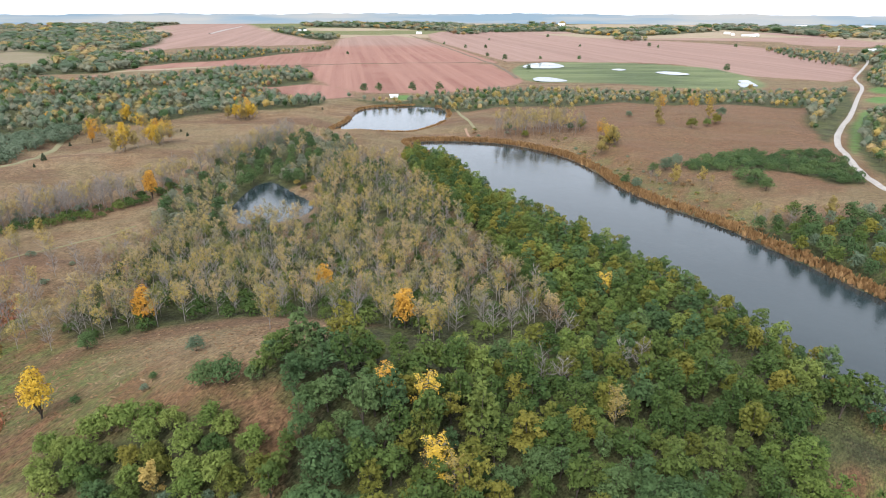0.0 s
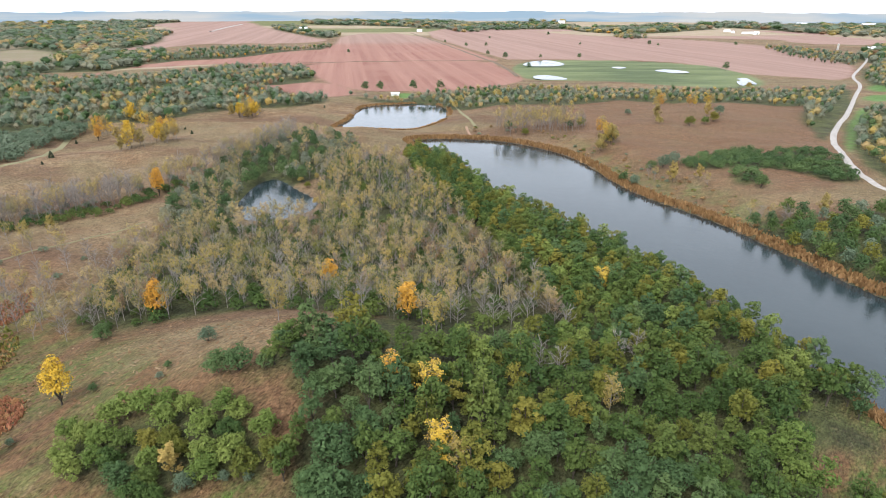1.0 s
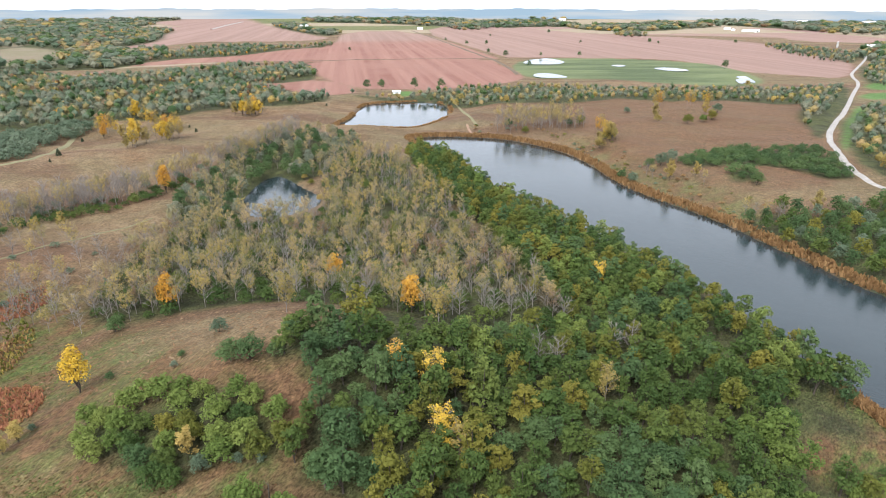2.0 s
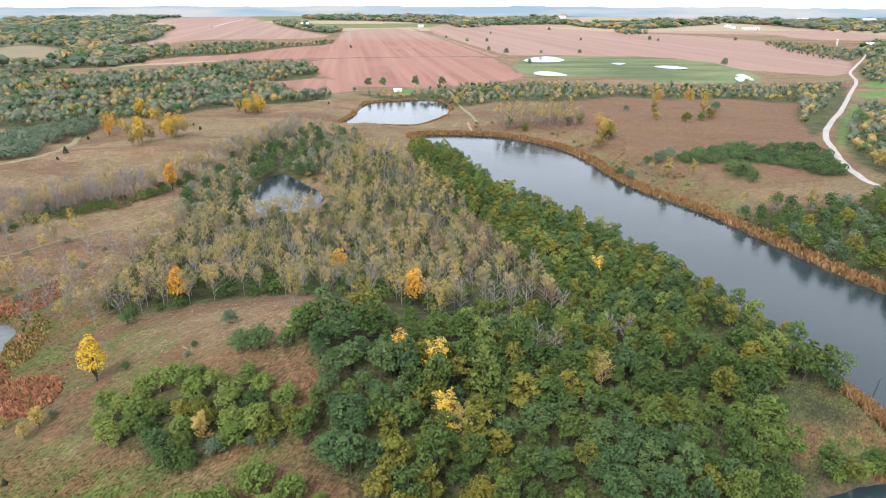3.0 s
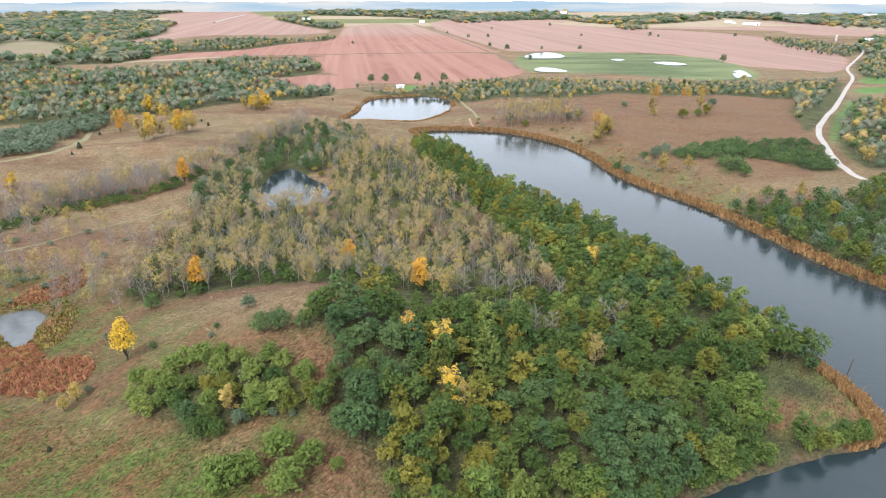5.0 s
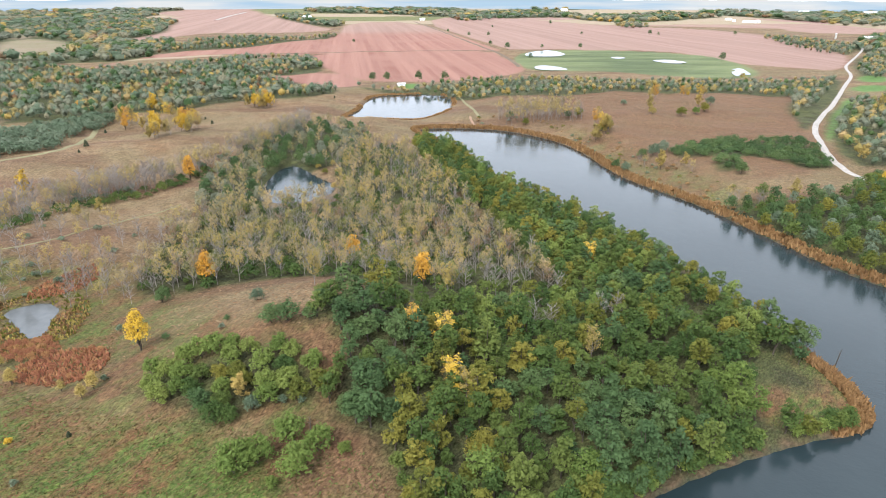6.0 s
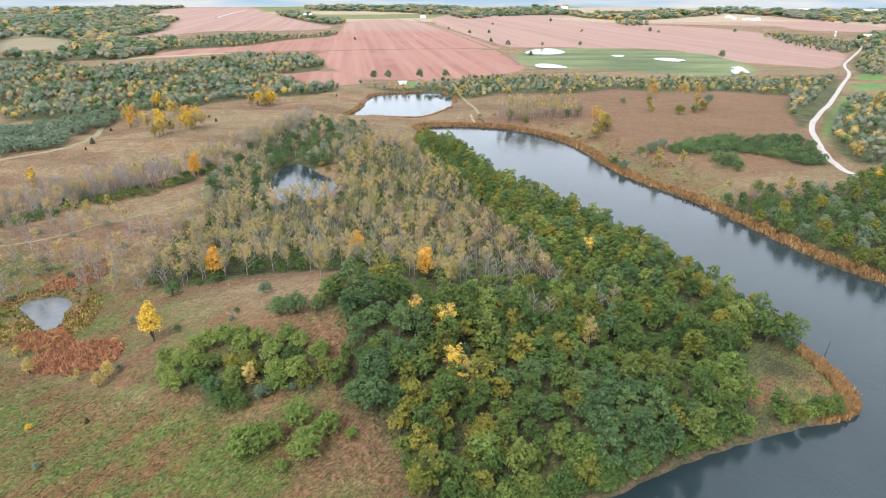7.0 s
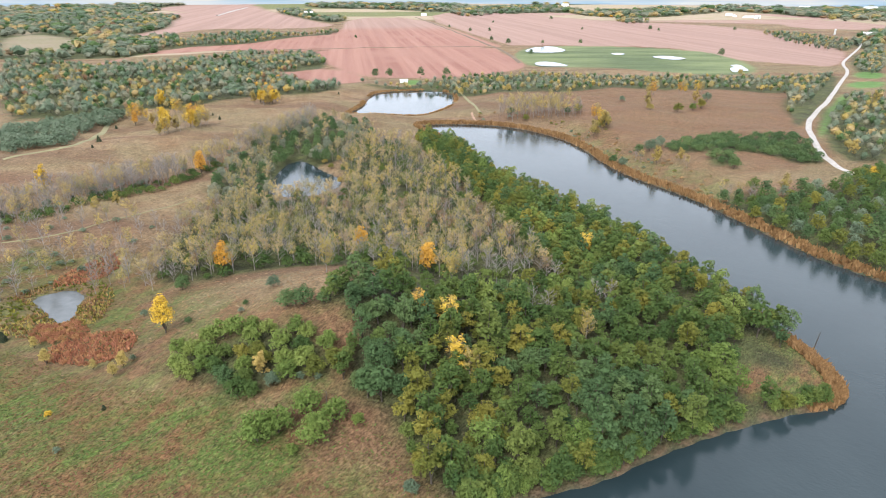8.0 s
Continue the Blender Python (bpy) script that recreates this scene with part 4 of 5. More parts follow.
# pale poplars
spots = off(scatter(PLAN["aspen_wood"], 4.1, rng, 2.0), LONE, 3.0)
spots = spots[np.argsort(spots[:, 1])]
near, rest = spots[:290], spots[290:]
for i, (x, y) in enumerate(near):
    if rng.uniform() < 0.24:
        plant("bare_tree", "bare", i, "", PALE_BARK, x, y, rng.uniform(0.75, 1.0), rng.uniform(0, 360), "leafless pale grey poplar in autumn wood", "tree", "poplars of the wood", 0.2)
    else:
        leaf = ("gold", "lime", "straw", "olive")[0 if rng.uniform() < 0.25 else 1 if rng.uniform() < 0.12 else 2 if rng.uniform() < 0.2 else 3]
        plant("poplar", "poplar", i, leaf, PALE_BARK, x, y, rng.uniform(0.75, 1.02), rng.uniform(0, 360), "slender pale poplar with thin olive-yellow leaves", "tree", "poplars of the wood", 0.2)
pick = rng.uniform(size=len(rest))
thicket("poplar_wood", rest[pick < 0.5], "poplar_far", "olive", PALE_BARK, "thin olive-yellow poplar wood in autumn", "woodland", rng, 0.75, 1.02)
thicket("poplar_wood", rest[(pick >= 0.5) & (pick < 0.7)], "poplar_far", "gold", PALE_BARK, "golden-topped poplars in autumn wood", "woodland", rng, 0.75, 1.02)
thicket("bare_wood", rest[pick >= 0.7], "bare_far", "olive", PALE_BARK, "leafless pale grey poplars between others", "woodland", rng, 0.75, 1.0)
thicket("undergrowth", scatter(PLAN["aspen_wood"], 5.5, rng, 1.5), "shrub_far", "green", BARK, "green undergrowth below poplars", "shrubs", rng, 0.4, 1.05, 0.95)

spots = off(scatter(PLAN["pond_wood"], 4.6, rng, 0.2), PLAN["yellow_trees"][1:2], 7)
pick = rng.uniform(size=len(spots))
thicket("pond_woodland", spots[pick < 0.35], "bank", "deep", BARK, "dark green trees round the small pond", "woodland", rng, 0.7, 1.05)
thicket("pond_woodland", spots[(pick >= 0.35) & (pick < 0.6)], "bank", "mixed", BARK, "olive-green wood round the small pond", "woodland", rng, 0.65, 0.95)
thicket("pond_poplars", spots[pick >= 0.6], "poplar_far", "olive", PALE_BARK, "olive poplars round the small pond", "woodland", rng, 0.7, 0.95)

spots = off(scatter(PLAN["aspen_row"], 3.0, rng), PLAN["yellow_trees"][1:2], 8)
pick = rng.uniform(size=len(spots))
for i, (x, y) in enumerate(spots):
    if pick[i] < 0.52:
        plant("bare_tree", "bare", i % 5, "", PALE_BARK, x, y, rng.uniform(0.95, 1.25), rng.uniform(0, 360), "leafless pale grey poplar on the prairie", "tree", "poplars of the prairie row", 0.2)
    elif pick[i] < 0.86:
        plant("poplar", "poplar", i % 6, "olive" if pick[i] < 0.72 else "gold", PALE_BARK, x, y, rng.uniform(0.85, 1.15), rng.uniform(0, 360), "slender poplar with thin yellow leaves on the prairie", "tree", "poplars of the prairie row", 0.2)
thicket("row_undergrowth", spots[pick > 0.8], "shrub_far", "silver", BARK, "grey-green shrubs below bare poplars", "shrubs", rng, 0.45, 0.75, 0.8)
thicket("row_shrubs", scatter(PLAN["row_shrubs"], 3.6, rng), "shrub_far", "green", BARK, "strip of dull green shrubs below bare poplars", "shrubs", rng, 0.45, 0.85, 0.85)
for area, gap in (("left_sparse", 4.6), ("left_sparse2", 4.6), ("slope_sparse", 7.0)):
    for i, (x, y) in enumerate(scatter(PLAN[area], gap, rng)):
        bare = rng.uniform() < 0.55
        plant("bare_tree" if bare else "poplar", "bare" if bare else "poplar", i, "" if bare else "gold" if i % 3 else "olive", PALE_BARK, x, y, rng.uniform(0.65, 0.95), rng.uniform(0, 360),
              "leafless pale grey poplar on the marsh slope" if bare else "thin poplar with sparse yellow leaves on the marsh slope", "tree", "poplars by the marsh", 0.2)
thicket("marsh_shrubs", np.concatenate([scatter(PLAN["left_sparse"], 6.5, rng), scatter(PLAN["slope_sparse"], 13.0, rng)]), "shrub_far", "silver", BARK, "grey-green shrubs below bare poplars", "shrubs", rng, 0.25, 0.5, 0.8)

# trees that stand out
for k, (x, y) in enumerate(PLAN["orange_trees"]):
    plant("orange_tree", "oval", k, "orange", BARK, x, y, 1.15 if k == 0 else 1.0, 70 * k, "bright orange autumn tree on the prairie", "tree", "", 0.0, 1.15)
for k, (x, y) in enumerate(PLAN["yellow_trees"]):
    plant("yellow_tree", ("oval", "oval", "oval", "full_poplar", "oval", "full_poplar", "oval", "oval", "full_poplar")[k], k, "yellow" if k != 1 else "orange", BARK, x, y, (1.1, 1.3, 1.15, 1.1, 1.15, 1.1, 1.1, 1.1, 1)[k], 50 * k, "bright yellow autumn tree on the prairie", "tree", "", 0.0, 1.2)
    for j in range(6 if 1 < k < 8 else 0):
        plant("poplar" if j % 2 else "yellow_tree", "poplar" if j % 2 else "full_poplar", k + j, "gold" if j % 3 else "yellow", PALE_BARK if j % 2 else BARK, x + (3 + 0.9 * j) * math.cos(k + 1.9 * j), y + (3 + 0.9 * j) * math.sin(k + 1.9 * j), 1.05 - 0.06 * j, 40 * j, "golden poplar in a clump on the prairie", "tree", "golden prairie clumps")
for k, (x, y) in enumerate(PLAN["small_yellow_trees"]):
    plant("yellow_tree", "full_poplar" if k != 9 else "shrub", k, "gold" if k != 9 else "yellow", BARK, x, y, (0.62, 0.62, 0.62, 0.95, 0.7, 1.1, 1.15, 1.05, 1.05, 1.2, 0.9, 0.9, 1.2)[k], 40 * k, "small golden autumn tree", "tree")
for k, (x, y) in enumerate(PLAN["prairie_gold"]):
    for j in range(3):
        leaf = ("orange", "gold", "yellow")[(k + 2 * j) % 3]
        plant("poplar", "thin_poplar", k + j, leaf, PALE_BARK, x + 2.6 * math.cos(2 * k + 2.1 * j), y + 2.6 * math.sin(2 * k + 2.1 * j), 1.1 - 0.13 * j, 70 * j + 31 * k, "slender %s-leaved poplar in a clump on the prairie" % {"orange": "orange", "gold": "golden", "yellow": "yellow"}[leaf], "tree", "golden prairie clumps")
for k, (x, y) in enumerate(PLAN["orange_in_wood"]):
    if k == 1:
        plant("yellow_tree", "thin_poplar", k, "gold", PALE_BARK, x, y, 1.0, 60, "thin golden poplar standing above the wood", "tree")
        continue
    plant("orange_tree", "oval", k + 1, "orange", BARK, x, y, (1.25, 1.1, 1.1)[k], 60 * k, "bright orange autumn tree standing above the wood", "tree")
for k, (x, y) in enumerate(PLAN["yellow_in_wood"]):
    plant("yellow_tree", "thin_poplar", k, "orange" if k == 4 else "yellow" if k % 2 else "gold", PALE_BARK, x, y, (1.0, 0.9, 0.95, 0.9, 0.85, 0.95, 0.85)[k], 60 * k, "thin golden-leaved tree standing in the green wood", "tree")
for k, (x, y) in enumerate(PLAN["dark_trees"]):
    plant("tree", "broad", k, "deep", BARK, x, y, (0.8, 0.75, 0.7, 0.7, 0.6)[k], 77 * k, "broad dark blue-green tree at the wood's edge", "tree", "", 0.8, 0.8)
for k, (x, y) in enumerate(PLAN["bare_trees"]):
    plant("bare_tree", "bare", k, "", PALE_BARK, x, y, 0.95, 33 * k, "leafless grey tree standing in the green wood", "tree")
for k, (x, y) in enumerate(PLAN["blue_shrubs"]):
    plant("shrub", "shrub", k, "silver" if k in (1, 5, 7) else "deep", BARK, x, y, (0.85, 0.7, 0.95, 1.0, 0.7, 0.7, 0.95, 0.4)[k], 51 * k, "silvery blue-green shrub in russet grass", "shrub", "silver shrubs")
for k, (x, y) in enumerate(PLAN["small_shrubs"]):
    plant("shrub", "shrub", k, ("bright", "silver", "deep", "deep", "silver", "yellow", "silver", "silver", "silver", "silver")[k], BARK, x, y, (0.8, 0.3, 0.3, 0.35, 0.4, 0.3, 0.3, 0.6, 0.3, 0.35)[k], 51 * k, "low rounded shrub in the meadow", "shrub", "low shrubs")
for k, (x, y) in enumerate(PLAN["cedars"]):
    plant("cedar", "cedar", k, "cedar", BARK, x, y, (0.8, 0.35, 0.8, 1.0, 0.5, 0.5, 0.6, 0.7, 0.5, 0.6, 0.6)[k], 51 * k, "small dark cedar in the grass", "cedar", "cedars")
for k, (x, y) in enumerate(PLAN["bright_shrubs"]):
    plant("shrub", "shrub", k, "bright", BARK, x, y, (1.35, 1.2, 1.3, 1.15, 1.1, 0.55, 0.5)[k], 51 * k, "fresh green leafy shrub in the meadow", "shrub", "green shrubs")
spots = off(scatter(PLAN["shrub_cluster"], 3.1, rng), PLAN["blue_shrubs"] + PLAN["small_yellow_trees"], 1.8)
for k, (x, y) in enumerate(spots):
    plant("shrub", "shrub", k, ("bright", "green", "lime", "bright")[k % 4] if x > -58 else "bright", BARK, x, y, rng.uniform(0.75, 1.05), 51 * k, "tall leafy shrub in a thicket on the slope", "shrub", "shrubs of the slope", 0.2)
for k, (x, y) in enumerate(PLAN["marsh_yellow"]):
    plant("shrub", "oval", k, "gold", BARK, x, y, (0.55, 0.6, 0.45, 0.5, 0.4)[k], 51 * k, "yellow-leaved shrub at the marsh", "shrub", "yellow shrubs")
thicket("red_thicket", scatter(PLAN["red_thicket"], 1.35, rng), "shrub_far", "russet", BARK, "dense russet-brown thicket at the marsh", "shrubs", rng, 0.22, 0.42, 0.8)
thicket("red_patch_shrubs", scatter(PLAN["red_patch"], 3.4, rng), "shrub_far", "russet", BARK, "scattered orange-red shrubs in red marsh growth", "shrubs", rng, 0.15, 0.32, 0.8)
thicket("red_marsh_thicket", scatter(PLAN["red_marsh"], 4.2, rng, 0.2), "shrub_far", "red", BARK, "low orange-red shrubs beside the marsh pond", "shrubs", rng, 0.2, 0.36, 0.6)

# far bank and the woods beyond
spots = scatter(PLAN["bank_wood"], 4.6, rng, 3.5)
pick = rng.uniform(size=len(spots))
for lo, hi, leaf, what in ((0.0, 0.4, "deep", "dark green wood on the lake's far bank"), (0.4, 0.78, "green", "olive-green trees on the lake's far bank"), (0.78, 0.9, "silver", "grey-green trees on the lake's far bank"), (0.9, 1.0, "lime", "yellowing trees on the lake's far bank")):
    thicket("bank_wood", spots[(pick >= lo) & (pick < hi)], "bank", leaf, BARK, what, "woodland", rng, 0.7, 1.0)
spots = along_shore(LAKE, 5.0, 26.0, 900, rng, lambda x, y: (x > 75 + (300 - y) * 0.12) & (y > 190) | (y > 392) & (x > 20), (10, 180), (150, 425))
pick = rng.uniform(size=len(spots))
for lo, hi, leaf, what in ((0.0, 0.45, "reed", "low orange-brown shrubs above the reeds"), (0.45, 0.75, "lime", "low olive shrubs above the reeds"), (0.75, 1.0, "silver", "low grey-green shrubs above the reeds")):
    thicket("bank_shrubs", spots[(pick >= lo) & (pick < hi)], "shrub_far", leaf, BARK, what, "shrubs", rng, 0.15, 0.42, 0.7)
for area in ("hedge", "hedge_b"):
    thicket("hedge", scatter(PLAN[area], 4.0, rng), "shrub_far", "deep", BARK, "dense dull green shrub belt on the prairie", "shrubs", rng, 0.6, 0.95)
spots = scatter(PLAN["aspen_east"], 3.9, rng)
thicket("far_poplars", spots[2::4], "poplar_far", "olive", PALE_BARK, "tan poplars on the far prairie", "woodland", rng, 0.9, 1.2)
thicket("far_poplars", spots[::4], "poplar_far", "gold", PALE_BARK, "golden poplars on the far prairie", "woodland", rng, 0.9, 1.2)
thicket("far_bare_poplars", spots[1::2], "bare_far", "olive", PALE_BARK, "leafless grey poplars on the far prairie", "woodland", rng, 0.8, 1.05)
thicket("left_thicket", scatter(PLAN["left_thicket"], 5.0, rng), "shrub_far", "silver", BARK, "grey-green shrub thicket on the prairie", "shrubs", rng, 0.9, 1.4)
ROAD_LINE = rounded(PLAN["road"], 2, False)
for area in ("road_wood_w", "road_wood_e", "road_wood_f", "lake_belt"):
    spots = scatter(PLAN[area], 6.0, rng)
    spots = spots[edge_distance(spots[:, 0], spots[:, 1], ROAD_LINE, False) > 11]
    pick = rng.uniform(size=len(spots))
    size = 0.85 if area == "lake_belt" else 1.0
    for lo, hi, leaf, what in ((0.0, 0.4, "mixed", "olive and grey-green trees paled for haze in a far belt"), (0.4, 0.58, "deep", "dark green trees in a far belt"), (0.58, 0.74, "silver", "grey-green trees in a far belt"), (0.74, 0.93, "olive", "tan trees in a far belt"), (0.93, 1.0, "gold", "golden trees in a far belt")):
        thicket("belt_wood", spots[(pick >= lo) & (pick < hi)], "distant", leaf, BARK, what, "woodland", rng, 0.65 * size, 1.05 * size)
PALE_CLEARING = np.array(PLAN["wet_pale"], float)
for area, gap, shape in (("west_wood", 5.6, "distant"), ("west_wood_2", 17.0, "clump"), ("mid_wood", 7.6, "distant"), ("mid_wood_2", 12.0, "clump"), ("ne_wood", 8.5, "distant"), ("ne_wood_2", 13.0, "clump"), ("ne_wood_3", 16.0, "clump"), ("east_far", 34.0, "clump"),
                         ("far_belt_1", 18.0, "clump"), ("far_belt_2", 26.0, "clump"), ("far_belt_3", 40.0, "clump"), ("far_belt_4", 40.0, "clump"), ("far_belt_5", 32.0, "clump"), ("far_belt_6", 16.0, "clump")):
    spots = scatter(PLAN[area], gap, rng)
    if area == "west_wood":
        spots = spots[swell(spots[:, 0] * 0.9, spots[:, 1] * 0.9) < 0.75]
    if area == "west_wood_2":
        spots = spots[outside(spots[:, 0], spots[:, 1], PALE_CLEARING) > 4]
    for field in ("field_mid", "field_nw", "field_near_w", "field_ne2"):
        spots = spots[outside(spots[:, 0], spots[:, 1], np.array(PLAN[field], float)) > 3]
    spots = spots[np.hypot(spots[:, 0], spots[:, 1]) < 3230]
    stand = 0.5 + 0.32 * np.sin(spots[:, 0] / (3.1 * gap) + 2 * np.sin(spots[:, 1] / (5.3 * gap))) * np.sin(spots[:, 1] / (3.7 * gap) + 1.0)
    pick = (0.5 * rng.uniform(size=len(spots)) + stand) % 1.0
    big = max(1.0, gap / 11.0)
    tall = 1.0 / big ** 0.6
    for lo, hi, leaf, size, what in ((0.0, 0.56, "mixed", 1.0, "far autumn wood of olive and grey-green trees paled for haze"), (0.56, 0.72, "silver", 1.05, "grey-green trees scattered through the far wood"), (0.72, 0.8, "deep", 1.05, "dark green trees scattered through the far wood"),
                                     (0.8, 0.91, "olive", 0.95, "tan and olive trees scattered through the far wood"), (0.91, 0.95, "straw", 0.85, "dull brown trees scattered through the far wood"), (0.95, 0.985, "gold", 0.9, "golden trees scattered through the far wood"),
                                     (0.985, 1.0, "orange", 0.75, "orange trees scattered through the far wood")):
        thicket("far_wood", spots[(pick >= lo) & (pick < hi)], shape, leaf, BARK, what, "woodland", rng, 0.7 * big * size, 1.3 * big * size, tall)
for k, (x, y) in enumerate(PLAN["east_shrubs"]):
    plant("shrub", "shrub", k, ("silver", "deep", "silver", "silver", "deep", "lime", "deep", "lime", "bright", "lime", "gold")[k % 11], BARK, x, y, (1.3, 1.0, 1.3, 1.0, 0.9, 1.2, 1.3)[k % 7], 51 * k, "rounded shrub on the prairie beyond the lake", "shrub", "shrubs beyond the lake")
for k, (x, y) in enumerate(PLAN["east_bare"]):
    plant("bare_tree" if k % 2 else "poplar", "bare" if k % 2 else "poplar", k, "" if k % 2 else "gold", PALE_BARK, x, y, 0.7, 33 * k, "thin pale tree on the prairie beyond the lake", "tree", "thin trees beyond the lake")
for k, (x, y) in enumerate(PLAN["pond_shrubs"]):
    plant("shrub", "shrub", k, "lime" if k % 2 else "gold", BARK, x, y, 0.6, 33 * k, "low olive shrub beside the wooded pond", "shrub", "shrubs by the wooded pond")
for k, (x, y) in enumerate(PLAN["field_trees"]):
    plant("tree", "bank", k, "deep", BARK, x, y, 0.9 + 0.25 * (k % 3), 37 * k, "lone dark tree at a field's edge", "tree", "trees of the fields")
for k, (x, y) in enumerate(PLAN["belt_trees"]):
    plant("tree", "bank", k, "deep" if k < 4 else "gold", BARK, x, y, 1.3 if k < 4 else 0.9, 37 * k, "dark tree beyond the pond" if k < 4 else "golden tree in the far belt", "tree", "trees of the belt")


# ---------------------------------------------------------------- reeds and tufts
def blades(name, spots, leaf, tall, wide, per, label, category, rng, bend=0.25):
    z = land(spots[:, 0], spots[:, 1])
    n = len(spots)
    base = np.repeat(np.column_stack([spots, z - 0.1]), per, 0) + np.column_stack([rng.normal(size=(n * per, 2)) * wide * 1.2, np.zeros(n * per)])
    a = rng.uniform(0, 2 * np.pi, n * per)
    u = np.column_stack([np.cos(a), np.sin(a), 0 * a]) * wide
    h = (tall * rng.uniform(0.6, 1.2, n * per))[:, None]
    tip = np.column_stack([rng.normal(size=(n * per, 2)) * bend, np.ones(n * per)]) * h
    v = np.stack([base - u, base + u, base + tip * 0.7 + u * 0.9, base + tip - u * 0.4], 1).reshape(-1, 3)
    mesh = sheet(name, v, np.arange(len(v)).reshape(-1, 4), LEAF[leaf], {"tint": np.repeat(rng.uniform(0, 1, n * per), 4), "tree": np.repeat(rng.uniform(0, 1, n), 4 * per)})
    return tagged(new(name, mesh), label, category, kind="stuff")


spots = along_shore(LAKE, 0.0, 4.5, 90000, rng, lambda x, y: (x > 70 + (300 - y) * 0.12) | (y > 300), (-40, 130), (170, 405))
blades("reeds", spots[:9000], "reed", 1.7, 0.4, 3, "orange-brown reeds along the lake's bank", "reeds", rng)
spots = along_shore(LAKE, -0.3, 3.4, 9000, rng, lambda x, y: x > 80 + 0.3 * (y - 76), (80, 74), (102, 112))
blades("reeds", spots, "reed", 1.5, 0.3, 4, "orange reeds round the point of the spit", "reeds", rng)
spots = np.concatenate([scatter(PLAN["red_patch"], 0.75, rng, 0.1), scatter(PLAN["red_marsh"], 0.8, rng, 0.1)])
blades("red_reeds", spots, "red", 0.9, 0.17, 8, "rust-red marsh growth beside the pond", "reeds", rng, 0.5)
spots = scatter(PLAN["pond_reed"], 0.9, rng, 0.1)
blades("sedges", spots[2::3], "lime", 0.8, 0.35, 4, "olive sedges round the marsh pond", "sedges", rng)
spots = spots[swell(spots[:, 0] * 3.0, spots[:, 1] * 3.0) > -0.3]
blades("reeds", spots[::2], "reed", 0.9, 0.25, 5, "orange-brown reeds round the marsh pond", "reeds", rng)
blades("reeds", spots[1::2], "gold", 0.8, 0.22, 5, "dull golden reeds round the marsh pond", "reeds", rng)
spots = along_shore(NORTH_POND, 0.2, 3.0, 16000, rng, lambda x, y: swell(x * 2, y * 2) > -0.4)
blades("reeds", spots, "reed", 1.3, 0.5, 2, "brown reeds round the far pond", "reeds", rng)
spots = np.concatenate([scatter(PLAN["green_meadow"], 0.75, rng), scatter(PLAN["meadow_mix"], 1.3, rng)])
blades("grass_tufts", spots, "tuft", 0.32, 0.24, 4, "green and russet grass tufts of the meadow", "grass", rng, 1.5)
spots = scatter([(-95, 100), (-60, 88), (-30, 96), (-28, 120), (-60, 135), (-95, 130)], 1.3, rng)
blades("grass_tufts", spots, "straw", 0.25, 0.3, 2, "dry russet grass tufts on the knoll", "grass", rng, 2.0)


# ---------------------------------------------------------------- snags
def snag(x, y, tall, lean, label):
    root = thing("dead_snag", x, y, max(level(x, y), -0.8), label, "dead tree", "dead snags")
    g = np.random.default_rng(int(abs(x * 10 + y)))
    top = np.array([lean, 0.1, tall])
    seg = [((0, 0, -0.5), top * 0.6, 0.026 * tall, 0.018 * tall), (top * 0.6, top, 0.018 * tall, 0.006 * tall)]
    limbs = []
    for k in range(5):
        p = top * g.uniform(0.45, 0.9)
        limbs.append((p, p + np.array([g.uniform(-0.9, 0.9), g.uniform(-0.9, 0.9), g.uniform(0.2, 0.8)]), 0.045, 0.015))
    for name, s in (("trunk", seg), ("branch", limbs)):
        ob = new(name, sheet(name, *tubes(s, 6), BARK, None, True))
        ob.parent = root


for k, (x, y) in enumerate(PLAN["snags"]):
    snag(x, y, (6.5, 4, 3.5, 4, 2.5, 5)[k], (0.9, 0.3, -0.3, 0.4, 0.2, 0.2)[k], "weathered dead snag at the water's edge" if k < 5 else "weathered dead snag among shrubs")


# ---------------------------------------------------------------- farm buildings
def box(bm, x0, y0, z0, x1, y1, z1):
    v = [bm.verts.new(p) for p in ((x0, y0, z0), (x1, y0, z0), (x1, y1, z0), (x0, y1, z0), (x0, y0, z1), (x1, y0, z1), (x1, y1, z1), (x0, y1, z1))]
    for f in ((3, 2, 1, 0), (4, 5, 6, 7), (0, 1, 5, 4), (1, 2, 6, 5), (2, 3, 7, 6), (3, 0, 4, 7)):
        bm.faces.new([v[i] for i in f])


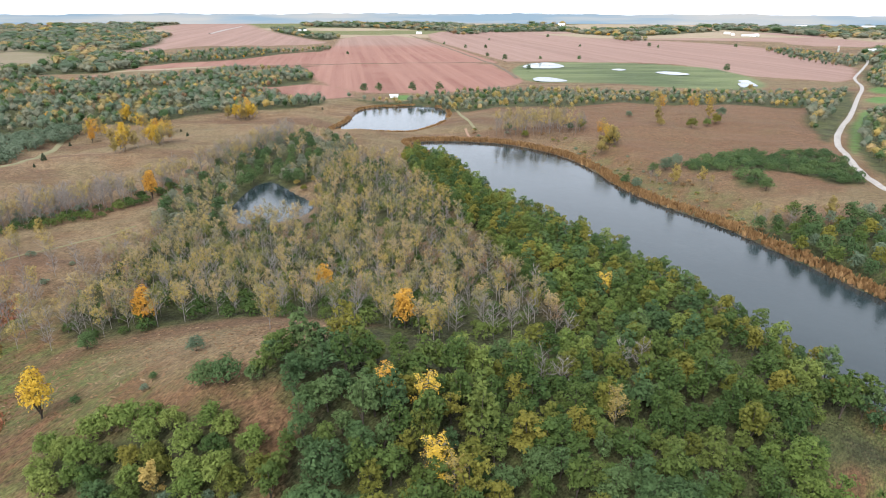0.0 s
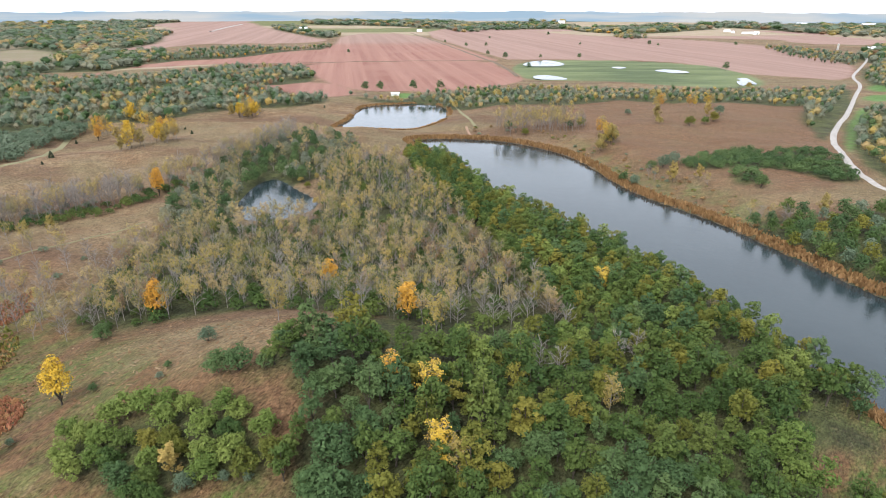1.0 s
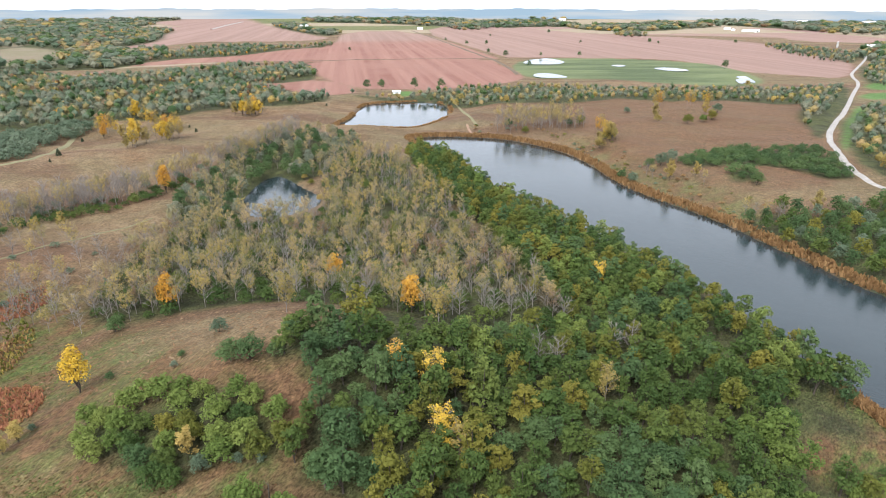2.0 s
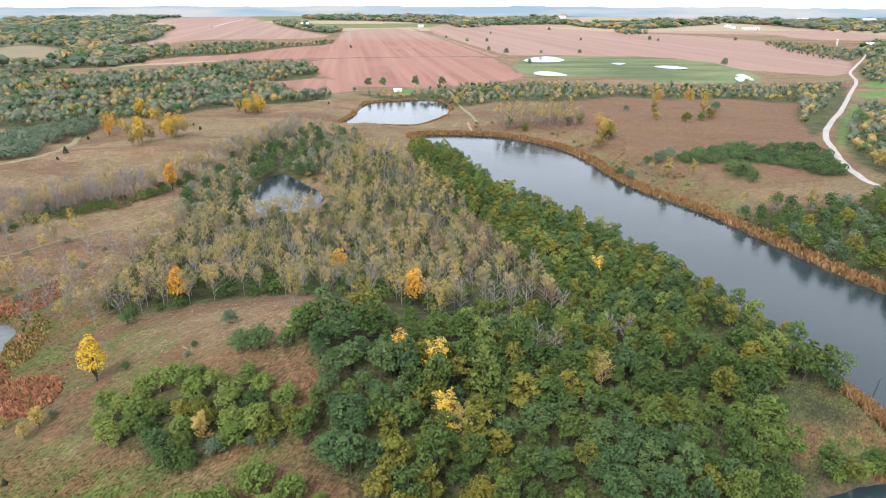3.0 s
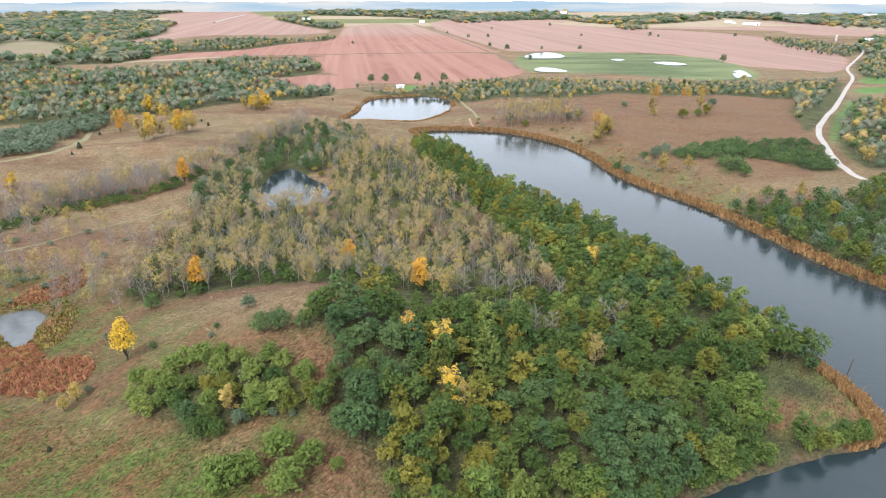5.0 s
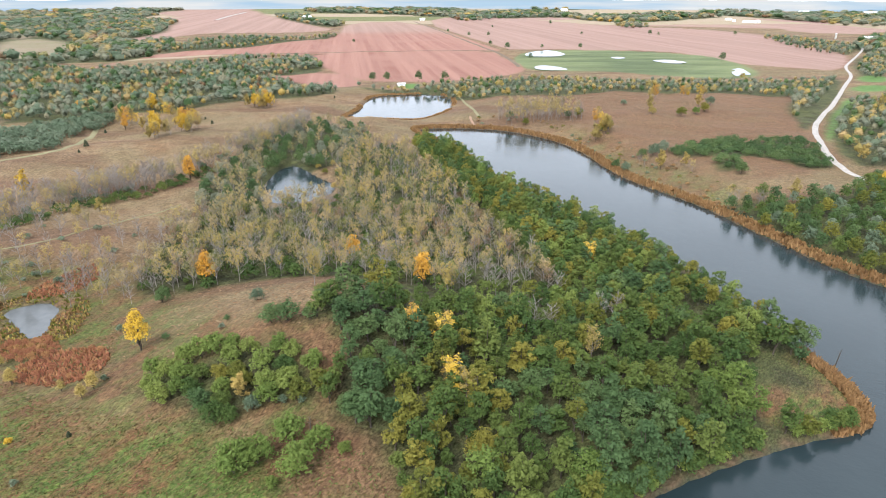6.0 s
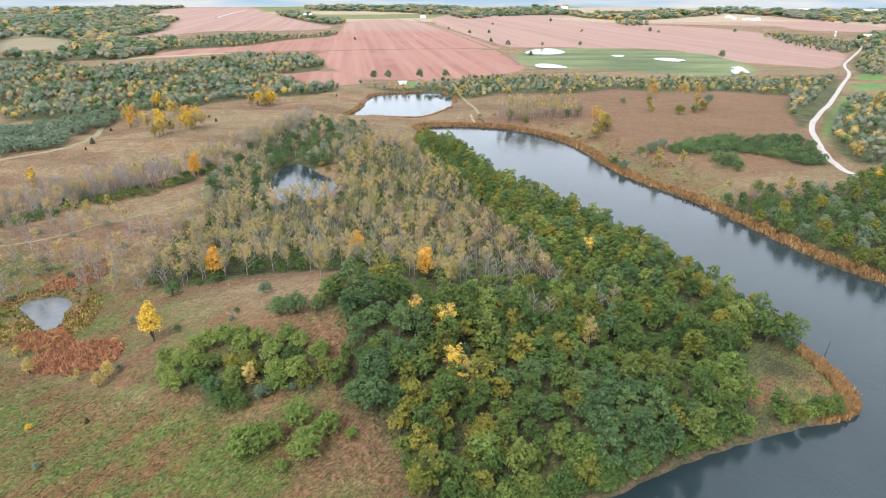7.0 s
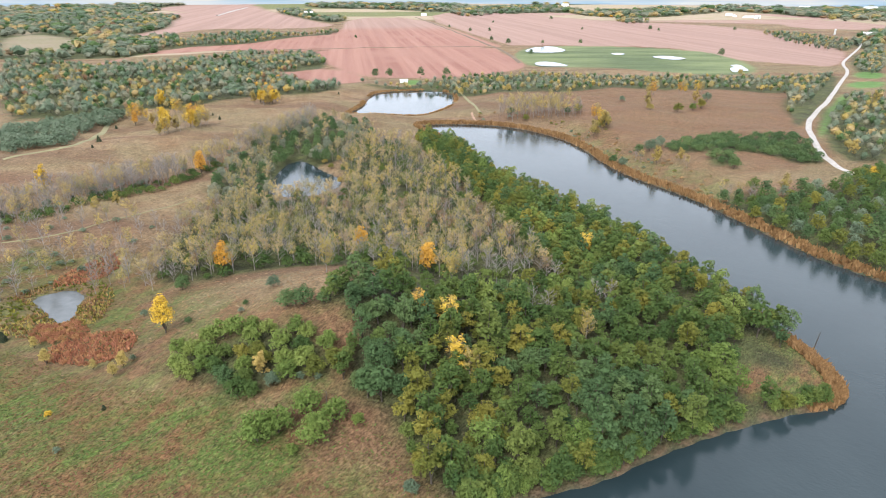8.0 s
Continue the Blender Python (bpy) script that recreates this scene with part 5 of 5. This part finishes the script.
def farm_building(name, x, y, length, deep, eaves, rise, turn, wall, roof, label):
    root = thing(name, x, y, level(x, y), label, "building", "", turn)
    bm = bmesh.new()
    l, d = length / 2, deep / 2
    v = [bm.verts.new(p) for p in ((-l, -d, -1), (l, -d, -1), (l, d, -1), (-l, d, -1), (-l, -d, eaves), (l, -d, eaves), (l, d, eaves), (-l, d, eaves), (-l, 0, eaves + rise), (l, 0, eaves + rise))]
    for f in ((0, 1, 5, 4), (2, 3, 7, 6), (1, 2, 6, 9, 5), (3, 0, 4, 8, 7)):
        bm.faces.new([v[i] for i in f])
    part("wall", bm, wall, root)
    for side in (-1, 1):
        bm = bmesh.new()
        o, t = 0.6, 0.25
        p = [(-l - o, side * (d + o), eaves - rise * o / d), (l + o, side * (d + o), eaves - rise * o / d), (l + o, 0, eaves + rise), (-l - o, 0, eaves + rise)]
        a = [bm.verts.new(q) for q in p] + [bm.verts.new((q[0], q[1], q[2] + t)) for q in p]
        for f in ((3, 2, 1, 0), (4, 5, 6, 7), (0, 1, 5, 4), (1, 2, 6, 5), (2, 3, 7, 6), (3, 0, 4, 7)):
            bm.faces.new([a[i] for i in f])
        bmesh.ops.recalc_face_normals(bm, faces=bm.faces)
        part("roof", bm, roof, root)
    bm = bmesh.new()
    box(bm, -1.5, -d - 0.08, -0.5, 1.5, -d + 0.05, min(3.4, eaves * 0.8))
    part("door", bm, DARK if eaves > 4 else TIN, root)
    for k in range(max(2, int(length / 7))):
        w = -l + length * (k + 0.5) / max(2, int(length / 7))
        if abs(w) > 2.2:
            bm = bmesh.new()
            box(bm, w - 0.6, -d - 0.06, eaves * 0.45, w + 0.6, -d + 0.05, eaves * 0.45 + 1.2)
            part("window", bm, DARK, root)
    return root


def silo(x, y, r, tall, material, label):
    root = thing("silo", x, y, level(x, y), label, "silo")
    bm = bmesh.new()
    bmesh.ops.create_cone(bm, cap_ends=True, segments=20, radius1=r, radius2=r, depth=tall + 1, matrix=Matrix.Translation((0, 0, tall / 2 - 0.5)))
    part("body", bm, material, root)
    bm = bmesh.new()
    bmesh.ops.create_uvsphere(bm, u_segments=20, v_segments=8, radius=r, matrix=Matrix.Translation((0, 0, tall)) @ Matrix.Diagonal((1, 1, 0.6, 1)))
    part("dome", bm, TIN, root)


F = PLAN["farm"]
farm_building("barn", *F[0], 32, 11, 3.2, 2.6, 8, WHITE, TIN, "long white livestock barn far off")
farm_building("barn", *F[1], 15, 10, 4, 3.0, 70, WHITE, TIN, "white barn far off")
farm_building("barn", *F[2], 18, 10, 4, 3.0, 5, WHITE, TIN, "white barn behind others")
farm_building("barn", *F[3], 14, 9, 4.5, 3.5, 10, WHITE, WHITE, "white shed beside the barns")
silo(F[4][0], F[4][1], 5.5, 11, WHITE, "squat white grain bin far off")
silo(F[4][0] + 16, F[4][1] + 4, 5.5, 11, WHITE, "squat white grain bin far off")
farm_building("farmhouse", *F[5], 15, 9, 4, 3, 20, WHITE, WHITE, "white farmhouse among far woods")
farm_building("farmhouse", *F[6], 18, 11, 5, 4, 12, WHITE, TIN, "white-roofed farmhouse by the road")
silo(F[7][0], F[7][1], 1.8, 10, CONCRETE, "tall grey concrete silo above trees")
farm_building("barn", *F[8], 28, 14, 6, 5, 5, WHITE, TIN, "white barn on the skyline")
farm_building("barn", *F[9], 50, 25, 9, 8, 5, WHITE, TIN, "white barn on the skyline")
farm_building("farmhouse", *F[10], 16, 9, 4, 3, 5, WHITE, TIN, "white farmstead at the field's end")
farm_building("barn", *F[11], 44, 20, 9, 7, 15, WHITE, TIN, "white barn far off")
farm_building("cottage", *F[12], 7, 3.4, 2.2, 0.7, 8, WHITE, TIN, "small white cottage on a lawn by the pond")
